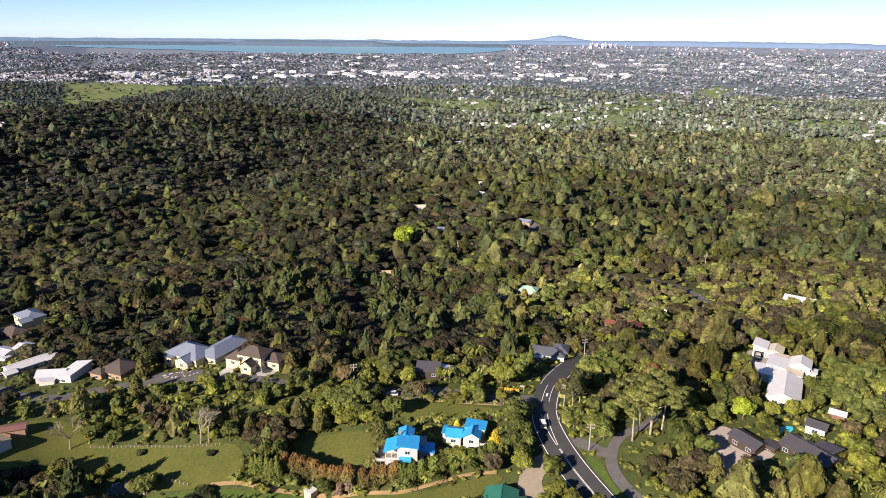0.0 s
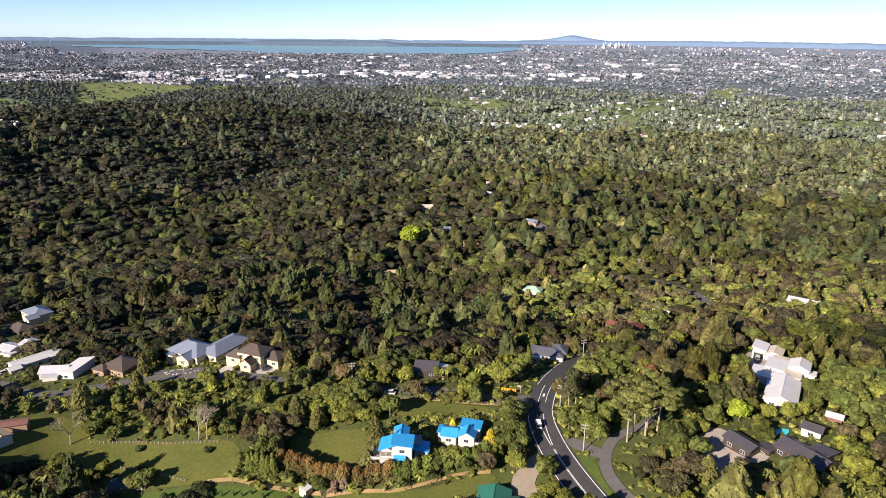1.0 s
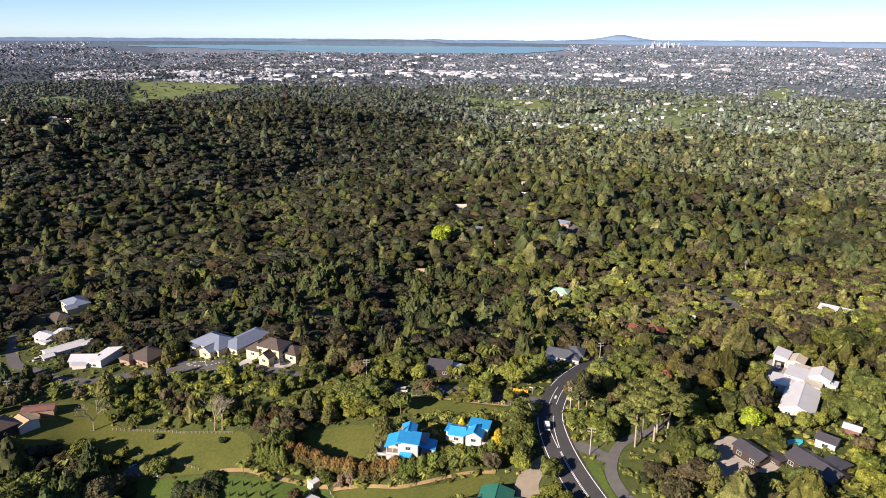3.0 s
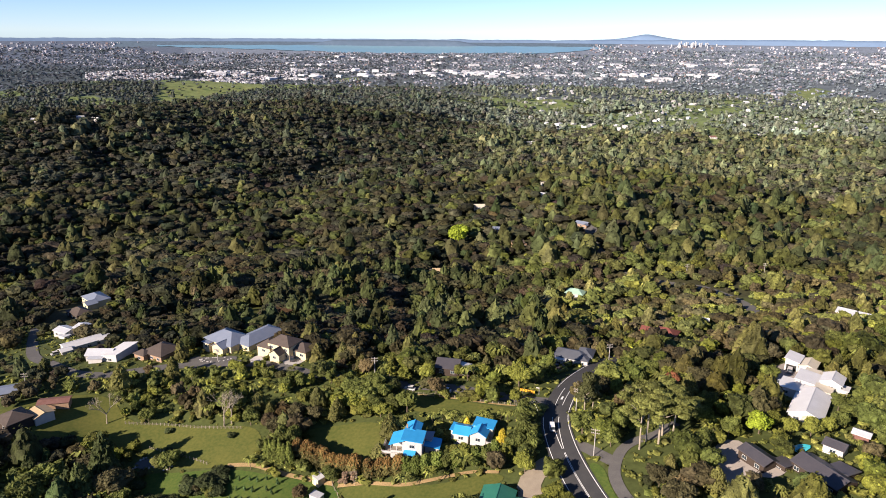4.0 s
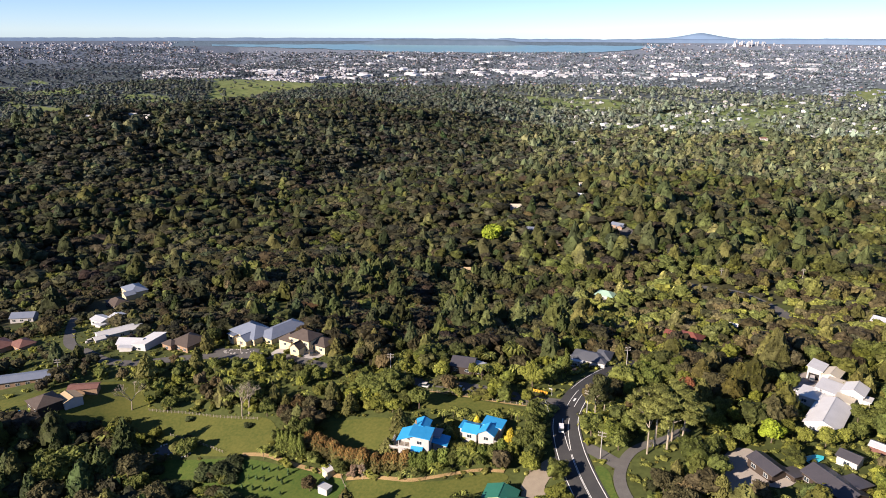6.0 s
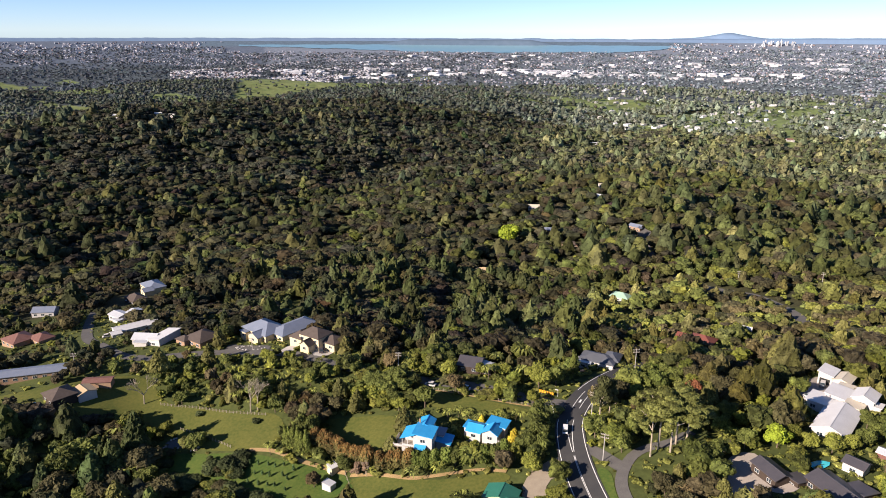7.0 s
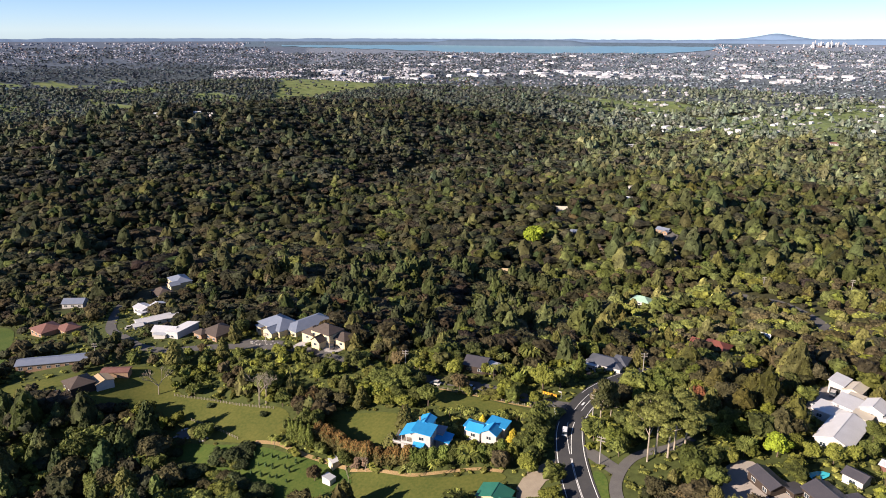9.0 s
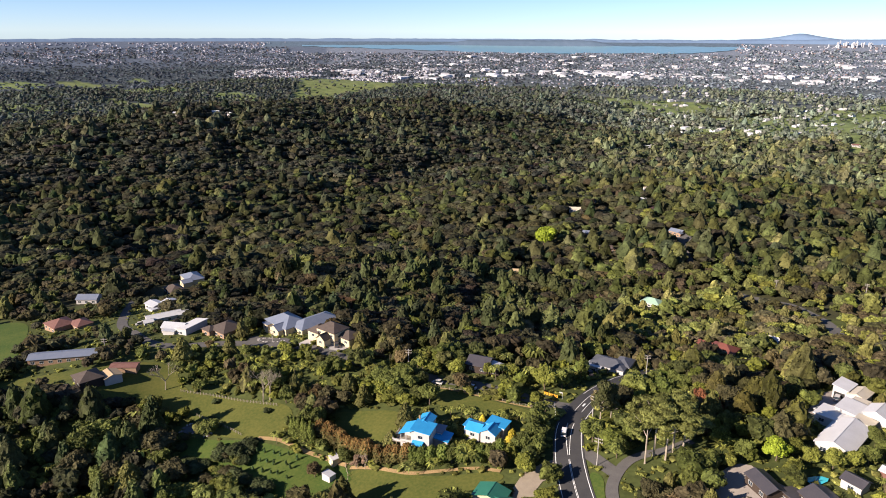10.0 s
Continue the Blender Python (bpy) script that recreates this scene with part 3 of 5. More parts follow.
def painted_tone(x, y):
    """Leaf tone by place: western hill darkened as painted shade, spur dark, eastern plain pale."""
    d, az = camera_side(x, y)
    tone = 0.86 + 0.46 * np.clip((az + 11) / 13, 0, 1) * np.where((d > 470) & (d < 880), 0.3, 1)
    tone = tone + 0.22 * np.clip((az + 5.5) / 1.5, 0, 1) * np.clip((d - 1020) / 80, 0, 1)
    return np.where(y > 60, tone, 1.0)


def woods(name, x, y, kinds, leaves, size, seed, label, big=1.0, sink=0.5, fine=3, vary=0.3, material=None, blend=0.0, common=(0.05, 0.055, 0.03), slim=1.0, shade=0.8):
    """Many trees as one piece of stuff."""
    r = np.random.RandomState(seed)
    vs, fs, cs, base = [], [], [], 0
    for k in sorted(set(kinds)):
        crown, colour, (h0, h1), wide = SPECIES[k]
        sel = np.where(kinds == k)[0]
        for var in range(5):
            idx = sel[var::5]
            n = len(idx)
            if not n:
                continue
            t, f = whole_crown(crown, r, leaves, size, fine)
            spray = np.exp(r.normal(0, 0.3, (len(t) // 3 + 1, 1))).repeat(3, 0)[:len(t)]
            h = r.uniform(h0, h1, n) * big * np.exp(r.normal(0, 0.16, n)) * (0.66 + 0.68 * patches(x[idx], y[idx], 48, 78))
            h = np.where((x[idx] < -125) & (y[idx] > 28) & (y[idx] < 190), h * 0.62, np.where((x[idx] < -30) & (y[idx] > 12) & (y[idx] < 52), h * 0.78, np.where((x[idx] > 70) & (y[idx] > 90) & (y[idx] < 280), h * 0.72, h)))
            h = np.minimum(h, h1 * big * 1.2)
            a = r.uniform(0, 6.283, n)
            w = h * wide * slim * r.uniform(0.85, 1.2, n)
            px = x[idx, None] + w[:, None] * (t[None, :, 0] * np.cos(a)[:, None] - t[None, :, 1] * np.sin(a)[:, None])
            py = y[idx, None] + w[:, None] * (t[None, :, 0] * np.sin(a)[:, None] + t[None, :, 1] * np.cos(a)[:, None])
            pz = (ground_z(x[idx], y[idx]) - sink)[:, None] + h[:, None] * t[None, :, 2]
            vs.append(np.stack([px, py, pz], -1).reshape(-1, 3))
            fs.append((f[None] + (np.arange(n) * len(t))[:, None, None]).reshape(-1, 3) + base)
            base += n * len(t)
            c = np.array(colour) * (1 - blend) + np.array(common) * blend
            tone = (0.65 + 0.84 * patches(x[idx], y[idx], 110, 77)) * painted_tone(x[idx], y[idx])
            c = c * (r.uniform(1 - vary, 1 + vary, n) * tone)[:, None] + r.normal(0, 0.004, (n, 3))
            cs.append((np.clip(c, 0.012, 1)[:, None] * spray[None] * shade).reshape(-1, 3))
    me = np_mesh(name, np.concatenate(vs), np.concatenate(fs), np.concatenate(cs))
    me.materials.append(material or FAR_LEAF)
    return tagged(new(name, me), label, "trees", kind="stuff")


def scatter(r, x0, x1, y0, y1, step):
    gx, gy = np.meshgrid(np.arange(x0, x1, float(step)), np.arange(y0, y1, step * 0.87))
    gx[::2] += step / 2
    return (gx + r.uniform(-0.42, 0.42, gx.shape) * step).ravel(), (gy + r.uniform(-0.42, 0.42, gy.shape) * step).ravel()


HOUSE_SPOTS = []


def clear_of_plan(x, y, margin=0.0, front=True, near=0.0):
    """True where no lawn, road, yard or house lies."""
    ok = np.ones(x.shape, bool)
    for _, poly, _ in LAWNS + YARDS:
        ok &= ~inside(x, y, poly)
    ok &= from_line(x, y, MAIN_ROAD) > np.where(y < 62, 6.0, np.where(y < 125, 2.0, 3.2)) + margin
    ok &= from_line(x, y, SIDE_ROAD) > np.where((x > 34) | (x < -85), 2.9, 1.8) + margin
    ok &= from_line(x, y, RIGHT_DRIVE) > 2.9 + margin
    ok &= from_line(x, y, LINK_DRIVE) > 3.0 + margin
    for hx, hy, hr in HOUSE_SPOTS:
        ok &= (x - hx) ** 2 + (y - hy) ** 2 > (hr + margin + near) ** 2
        if not front:
            continue
        ok &= (x - hx - 1) ** 2 + (y - hy + hr * 0.9 + 2) ** 2 > (hr * 0.8 + margin) ** 2
    return ok


def rank(v):
    """The order of values, spread evenly from 0 to 1."""
    out = np.empty(len(v))
    out[np.argsort(v, kind="stable")] = (np.arange(len(v)) + 0.5) / max(len(v), 1)
    return out


def species_at(x, y, r):
    """Which tree grows where: dark kanuka on the western hill, greener and mixed towards the east and the gardens."""
    d, az = camera_side(x, y)
    p, q = patches(x, y, 170, 11), patches(x, y, 60, 12)
    east = np.where(d > 800, np.clip((az + 6.5) / 4, 0, 1) + 0.5 * (p - 0.5), np.clip((az + 10) / 14, 0, 1) + 0.9 * (p - 0.5))
    stand = rank(patches(x, y, 42, 91))
    u = rank(0.62 * stand + 0.38 * r.uniform(size=x.shape))
    dark = np.where(u < 0.42, "kanuka", np.where(u < 0.66, "dark_kanuka", np.where(u < 0.7, "rimu", np.where(u < 0.73, "totara", np.where(u < 0.9, "broadleaf", "brown_broadleaf")))))
    green = np.where(u < 0.1, "totara", np.where(u < 0.42, "broadleaf", np.where(u < 0.5, "bright_broadleaf", np.where(u < 0.6, "rimu", np.where(u < 0.96, "kanuka", "tree_fern")))))
    garden = np.where(u < 0.24, "broadleaf", np.where(u < 0.44, "bright_broadleaf", np.where(u < 0.6, "tree_fern", np.where(u < 0.76, "shrub", np.where(u < 0.86, "totara", np.where(u < 0.94, "brown_broadleaf", "kanuka"))))))
    # dark species here paint the shaded slope by colour; the conifers are its own
    valley = (y > 110) & (y < 290) & (x < 50) & (x > -160)
    kinds = np.where((east + 0.6 * (q - 0.5) > 0.5) & ~valley, green, np.where(valley & (u > 0.6) & (q > 0.42), "rimu", dark))
    garden = np.where((x > 55) & (y > 40) & (u > 0.5) & (u < 0.76), "kanuka", garden)
    return np.where(((y < 62) & (x > -150)) | ((x > 55) & (y < 275)), garden, kinds)


# ---- houses ----
def window(parent, m, w, h):
    """A framed window, at a pose whose y axis points into the wall."""
    bm = bmesh.new()
    t = 0.06
    for a in ((-w / 2, 0, w / 2, t), (-w / 2, h - t, w / 2, h), (-w / 2, t, -w / 2 + t, h - t), (w / 2 - t, t, w / 2, h - t), (-t / 2, t, t / 2, h - t)):
        box(bm, a[0], -0.06, a[1], a[2], 0.02, a[3])
    f = part("window", bm, FRAME_MAT, parent)
    f.matrix_local = m
    part("pane", boxed(-w / 2 + t, -0.02, t, w / 2 - t, 0.01, h - t), GLASS, f, "dark glass pane")


def roof_mesh(w, d, rise, kind, over=0.45, t=0.2):
    """A roof of real thickness; its eaves at z 0."""
    bm = bmesh.new()
    x, y = w / 2 + over, d / 2 + over
    if kind in ("gable_y", "gable_x"):
        if kind == "gable_x":
            x, y = y, x
        k = rise / (x - over)
        drop = -over * k
        for s in (-1, 1):
            prism(bm, [(0, -y, rise), (0, y, rise), (s * x, y, drop), (s * x, -y, drop)][::s], (0, 0, t))
        box(bm, -0.12, -y, rise + t - 0.06, 0.12, y, rise + t + 0.06)
        if kind == "gable_x":
            bmesh.ops.rotate(bm, verts=bm.verts, cent=(0, 0, 0), matrix=Matrix.Rotation(math.pi / 2, 3, "Z"))
    elif kind == "hip":
        long_x = x >= y
        r = abs(x - y)
        a, b = ((-r, 0, rise + t), (r, 0, rise + t)) if long_x else ((0, -r, rise + t), (0, r, rise + t))
        low = [bm.verts.new((sx * x, sy * y, -0.12)) for sx, sy in ((-1, -1), (1, -1), (1, 1), (-1, 1))]
        top = [bm.verts.new((v.co.x, v.co.y, 0.1)) for v in low]
        va, vb = bm.verts.new(a), bm.verts.new(b)
        bm.faces.new(low[::-1])
        for i in range(4):
            bm.faces.new((low[i], low[(i + 1) % 4], top[(i + 1) % 4], top[i]))
        if long_x:
            for f in ((top[0], top[1], vb, va), (top[1], top[2], vb), (top[2], top[3], va, vb), (top[3], top[0], va)):
                bm.faces.new(f)
        else:
            for f in ((top[0], top[1], va), (top[1], top[2], vb, va), (top[2], top[3], vb), (top[3], top[0], va, vb)):
                bm.faces.new(f)
    elif kind in ("mono_l", "mono_r"):
        a, b = (rise, 0) if kind == "mono_r" else (0, rise)
        prism(bm, [(-x, -y, a), (x, -y, b), (x, y, b), (-x, y, a)], (0, 0, t))
    else:
        prism(bm, [(-x, -y, 0), (x, -y, 0), (x, y, 0), (-x, y, 0)], (0, 0, t))
    return bm


def wall_mesh(w, d, low, h, rise, kind):
    bm = bmesh.new()
    x, y = w / 2, d / 2
    if kind == "gable_y":
        prism(bm, [(-x, -y, low), (x, -y, low), (x, -y, h), (0, -y, h + rise), (-x, -y, h)], (0, d, 0))
    elif kind == "gable_x":
        prism(bm, [(-x, -y, low), (-x, -y, h), (-x, 0, h + rise), (-x, y, h), (-x, y, low)], (w, 0, 0))
    elif kind in ("mono_l", "mono_r"):
        a, b = (rise, 0) if kind == "mono_r" else (0, rise)
        prism(bm, [(-x, -y, low), (x, -y, low), (x, -y, h + b), (-x, -y, h + a)], (0, d, 0))
    else:
        box(bm, -x, -y, low, x, y, h)
    bmesh.ops.recalc_face_normals(bm, faces=bm.faces)
    return bm


def house(label, x, y, rz, blocks, wall_mat, roof_mat, spot=0.0, name="house", floor=None, glazed=True):
    """A house of blocks (x, y, width, depth, eaves height above its floor, rise, roof kind[, roof material, wall material])."""
    z = float(ground_z(x, y)) if floor is None else floor
    root = tagged(new(name), label, name.replace("_", " "))
    root.matrix_world = pose(x, y, z, 0, 0, rz)
    turn = Matrix.Rotation(radians(rz), 2)
    for b in blocks:
        bx, by, w, d, h, rise, kind = b[:7]
        rm = b[7] if len(b) > 7 and b[7] else roof_mat
        wm = b[8] if len(b) > 8 and b[8] else wall_mat
        at = turn @ Vector((bx, by))
        HOUSE_SPOTS.append((x + at.x, y + at.y, max(w, d) * 0.5 + 1.6 + spot))
        low = min(float(ground_z(x + at.x + sx * w / 2, y + at.y + sy * d / 2)) for sx in (-1, 1) for sy in (-1, 1)) - z - 0.6
        wall = part("wall", wall_mesh(w, d, min(low, -0.3), h, rise, kind), wm, root)
        wall.location = (bx, by, 0)
        roof = part("roof", roof_mesh(w, d, rise, kind), rm, root)
        roof.location = (bx, by, h)
        if glazed and min(w, d) > 3:
            levels = [h - 2.2] if h < 4.6 else [h - 2.3, h - 5.0]
            for lv in levels:
                n = max(1, int(w / 3.6))
                for i in range(n):
                    window(root, pose(bx - w / 2 + w * (i + 0.5) / n, by - d / 2, max(lv, 0.3)), min(1.7, w / n * 0.6), 1.25)
                n = max(1, int(d / 4.5))
                for i in range(n):
                    window(root, pose(bx - w / 2, by - d / 2 + d * (i + 0.5) / n, max(lv, 0.3), 0, 0, -90), min(1.6, d / n * 0.5), 1.25)
    return root


def deck(root, x0, y0, x1, y1, z, low):
    part("deck_floor", boxed(x0, y0, z - 0.2, x1, y1, z), TIMBER, root, "weathered timber deck")
    for px, py in ((x0 + 0.1, y0 + 0.1), (x1 - 0.1, y0 + 0.1), (x0 + 0.1, y1 - 0.1), ((x0 + x1) / 2, y0 + 0.1)):
        part("post", boxed(px - 0.08, py - 0.08, low, px + 0.08, py + 0.08, z + 1.0), TIMBER, root)
    for a in ((x0, y0, x1, y0 + 0.07), (x0, y0, x0 + 0.07, y1)):
        part("rail", boxed(a[0], a[1], z + 0.95, a[2], a[3], z + 1.05), WHITE_WALL, root)
        part("rail", boxed(a[0], a[1], z + 0.15, a[2], a[3], z + 0.8), WHITE_WALL, root)


blue_house = house("white weatherboard house with bright blue steel roofs", 2, -5, -1, [
    (2.3, -0.7, 6.4, 6.8, 9.3, 0.7, "mono_r"), (-2.9, 1.2, 4.0, 2.8, 7.6, 1.9, "flat"), (1.2, 5.2, 4.6, 5.2, 9.2, 1.0, "gable_y"),
    (8.2, 2.8, 4.6, 5.4, 5.0, 0.8, "mono_r"), (6.3, 5.0, 2.6, 4.4, 6.5, 0.3, "flat", GREY_ROOF)], WHITE_WALL, BLUE_ROOF, floor=-2.6)
veranda = part("veranda_roof", roof_mesh(4.2, 6.8, 1.9, "mono_l"), BLUE_ROOF, blue_house, "blue roof over an open veranda")
veranda.location = (-2.9, -0.7, 7.75)
part("veranda_wall", boxed(-4.9, -4.0, -1.5, -0.9, -3.8, 5.6), WHITE_WALL, blue_house)
part("veranda_floor", boxed(-4.9, -4.0, 4.6, -0.9, -0.2, 4.8), TIMBER, blue_house)
for px in (-4.8, -2.9, -1.0):
    part("post", boxed(px - 0.09, -4.0, 5.6, px + 0.09, -3.82, 7.9), WHITE_WALL, blue_house)
deck(blue_house, -8.2, -3.6, -5.0, 4.2, 4.0, -2.5)
awning = part("awning", roof_mesh(2.0, 3.8, 0.8, "mono_r", 0.1, 0.12), BLUE_ROOF, blue_house, "small blue awning roof")
awning.matrix_local = pose(1.6, -5.0, 5.4, 0, 0, -90)
part("chimney", boxed(-0.9, 3.0, 8, -0.4, 3.5, 11.4), TAN_WALL, blue_house, "slim brick chimney")
blue_villa = house("white two-storey house with a blue gabled roof", 23.5, 4.6, -10, [
    (-4.0, 0.4, 5.0, 6.2, 4.0, 1.2, "gable_x"), (2.2, -1.0, 5.4, 4.8, 5.0, 1.6, "gable_y"), (2.8, 4.0, 6.6, 5.2, 5.4, 0.4, "mono_r"),
    (-7.2, 1.2, 1.6, 4.4, 3.8, 0.3, "mono_r")], WHITE_WALL, BLUE_ROOF, floor=-0.2)
deck(blue_villa, 5.1, -3.4, 7.4, 0.6, 2.2, -1.2)
white_house = house("large white house with broad pale steel roofs", 132.8, 11.5, -28, [
    (0, 0, 9.8, 18.5, 4.0, 1.9, "gable_y"), (2.2, -9.2, 5.0, 3.6, 3.7, 1.1, "hip", CREAM_ROOF)], WHITE_WALL, WHITE_ROOF, floor=15.4)
house("white stepped house with cream roofs", 141, 26.5, -30, [
    (-2.6, 0.5, 8.4, 9, 4.6, 0.9, "mono_r"), (3.6, 2.4, 6.4, 7.6, 5.8, 1.4, "gable_y"), (2.2, -4.6, 4.8, 4.4, 4.4, 0.6, "mono_r", CREAM_ROOF),
    (7.6, 0.5, 2.6, 3.6, 4.4, 0.4, "flat"), (-6.2, -6.4, 9, 8, 4.2, 0.3, "flat"), (-2.6, 7.4, 6, 6, 4.0, 0.3, "flat", CREAM_ROOF)], WHITE_WALL, WHITE_ROOF, floor=15.6)
garage = house("white garage with a pale steel roof", 141.5, 45.6, -31, [
    (-2.2, 0.0, 4.6, 7.6, 4.7, 0.9, "mono_r"), (3.0, -0.6, 5.4, 7.2, 4.2, 0.9, "gable_y", CREAM_ROOF)], WHITE_WALL, WHITE_ROOF, floor=14.7, name="garage", glazed=False)
# black slab painted for the unlit inside of the open doorway
part("doorway_shade", boxed(-3.9, -3.88, 0.2, -0.5, -3.78, 3.3), BLACK_PAINT, garage, "open garage doorway, its inner shade a black slab")
house("low dark house with charcoal steel roofs", 108.2, -18, -60, [
    (0, 0.5, 9.5, 5.6, 3.0, 1.1, "gable_x"), (5.5, 4.6, 4.4, 4, 2.8, 0.5, "mono_l")], DARK_WALL, BLACK_ROOF, floor=14.4)
house("long dark house with a charcoal gabled roof", 123.5, -26, -60, [
    (0, 0, 14.5, 8, 3.0, 1.6, "gable_x"), (1.5, 5.8, 6, 4.5, 2.8, 0.8, "mono_l")], DARK_WALL, BLACK_ROOF, floor=16)
house("small dark cottage with a charcoal roof", 131, -14, -40, [(0, 0, 5.5, 4.5, 2.6, 1.0, "gable_x")], WHITE_WALL, BLACK_ROOF, name="cottage")
house("small garden shed with a pale roof", 141, -7, -35, [(0, 0, 4.4, 3.4, 2.3, 0.6, "gable_x")], RUST_ROOF, PALE_GREY_ROOF, name="shed", glazed=False)
house("green steel-roofed house beside the gravel drive", 33.5, -26.5, -8, [
    (0, 0, 9.5, 6.4, 2.9, 1.4, "gable_y"), (4.6, -2.5, 5, 6, 2.7, 1.0, "gable_x")], CREAM_WALL, GREEN_ROOF, floor=-0.6)
house("cream plaster house with slate grey hipped roofs", -95.5, 73.5, -26, [
    (0, 0, 18, 13, 3.6, 3.2, "hip"), (3.5, -7, 7, 5, 3.2, 1.8, "gable_y"), (-5, -7.2, 4, 3.5, 3.0, 0.5, "flat"), (9.5, 9.5, 11, 22, 3.5, 2.4, "hip")], CREAM_WALL, GREY_ROOF, floor=-3.2)
house("two-storey cream house with brown hipped roofs", -63.5, 60, -20, [
    (0, 0, 11.5, 9, 5.8, 2.6, "hip"), (-7.6, -1, 7, 8.5, 3.4, 2.4, "hip"), (1.2, -6.2, 5, 5, 3.6, 1.9, "gable_y"), (7.8, 2.5, 9, 8.5, 3.6, 2.0, "hip")], CREAM_WALL, BROWN_ROOF, floor=1.0)
house("white stepped house with pale grey steel roofs", -190, 97, -20, [(-3.6, -2.4, 9, 7, 3.0, 0.9, "gable_x"), (4.2, 3.2, 8.5, 7, 4.2, 0.9, "gable_x"), (1, -6.4, 5, 3, 2.4, 0.4, "flat")], WHITE_WALL, PALE_GREY_ROOF, spot=3)
house("long white house with a white steel roof", -170, 74.5, 52, [(0, 0, 17, 7, 2.7, 1.2, "gable_x"), (9.5, -1.5, 5, 5, 2.6, 0.8, "gable_x"), (-8.4, -3.5, 4.4, 4.4, 2.5, 0.8, "gable_x")], WHITE_WALL, WHITE_ROOF, spot=2)
house("white house with a ribbed grey roof", -149, 58, 8, [(0, 0, 11, 7, 2.6, 1.6, "gable_x", PALE_GREY_ROOF), (0, -5, 6, 3, 2.4, 0.5, "flat", PALE_GREY_ROOF)], WHITE_WALL, WHITE_ROOF)
house("low white house under a sloping white roof", -141, 60, -8, [(0, 0, 7, 14, 2.6, 1.2, "mono_l")], WHITE_WALL, WHITE_ROOF)
house("low house with a dark brown tiled roof", -122, 62, -20, [(0, 0, 12, 12, 3.0, 2.8, "hip"), (-5, -6, 6, 5, 2.8, 1.4, "hip")], TAN_WALL, BROWN_ROOF)
house("cream house with a grey hipped roof among trees", -227, 170, -35, [(0, 0, 16, 11, 3.6, 2.4, "hip"), (6, -6, 7, 6, 3.2, 1.4, "gable_y")], CREAM_WALL, GREY_ROOF, spot=8, floor=-28)
house("dark roofed house among trees", -219, 142, -30, [(0, 0, 13, 9, 3.2, 2.2, "hip")], DARK_WALL, BROWN_ROOF, spot=6)
house("long low building with a grey steel roof", -178, 19, 30, [(0, 0, 30, 7.5, 2.8, 1.0, "gable_x")], TAN_WALL, GREY_ROOF)
house("dark timber house with a brown tiled roof", -147.5, 1, -28, [(0, 0, 10, 9.5, 3.2, 2.3, "hip")], DARK_WALL, BROWN_ROOF)
house("cream flat-roofed house with tan roof", -141.5, 7, -28, [(0, 0, 7, 7, 2.8, 1.0, "gable_x")], WHITE_WALL, TAN_ROOF)
house("long shed with a rust-red roof", -142, 16, 20, [(0, 0, 11, 4.5, 2.5, 0.5, "gable_x")], TAN_WALL, RUST_ROOF, name="shed", glazed=False)
house("brick house with a red-brown hipped roof", -221, 56, -20, [(0, 0, 12, 11, 3.2, 2.2, "hip"), (8, 7, 10, 8, 3.2, 1.8, "hip")], TAN_WALL, RUST_ROOF, spot=5)
house("white house with a grey roof among trees", -252, 106, 20, [(0, 0, 12, 8, 3.4, 1.8, "gable_x")], WHITE_WALL, GREY_ROOF, spot=5)
house("slate-roofed house hidden among trees", 9.5, 48, -5, [(0, 0, 9, 9, 3.4, 2.0, "gable_x"), (7, -1, 4, 5, 3.0, 0.8, "mono_r", PALE_GREY_ROOF)], DARK_WALL, BLACK_ROOF, spot=-2.5)
house("white house with a dark slate hipped roof beside the road", 59.5, 65.5, -14, [(0, 0, 14, 9, 3.0, 1.8, "hip"), (-4.6, -4.6, 5.5, 4, 2.8, 0.7, "flat", PALE_GREY_ROOF), (5, 3.4, 6, 8, 3.2, 1.6, "hip")], WHITE_WALL, SLATE_ROOF, floor=3.4)
house("house with a red tiled roof among trees", 106, 113, -25, [(0, 0, 11, 9, 2.8, 2.2, "hip"), (-8, -1, 6, 6, 2.5, 1.4, "gable_x")], WHITE_WALL, RED_ROOF, spot=2)
house("small white cottage among trees", 129, 143, -20, [(0, 0, 8, 6, 3.2, 1.4, "gable_x")], WHITE_WALL, WHITE_ROOF, name="cottage")
house("long grey-roofed house on the hillside", 197, 128, -35, [(0, 0, 17, 8, 2.2, 1.2, "gable_x")], TAN_WALL, PALE_GREY_ROOF, spot=1)
house("pale house with a mint green roof", 72, 244, -20, [(0, 0, 12, 9, 2.5, 2.2, "hip")], WHITE_WALL, make_mat("mint_roof", (0.34, 0.5, 0.38), None, 0.5, 0.5), spot=1)
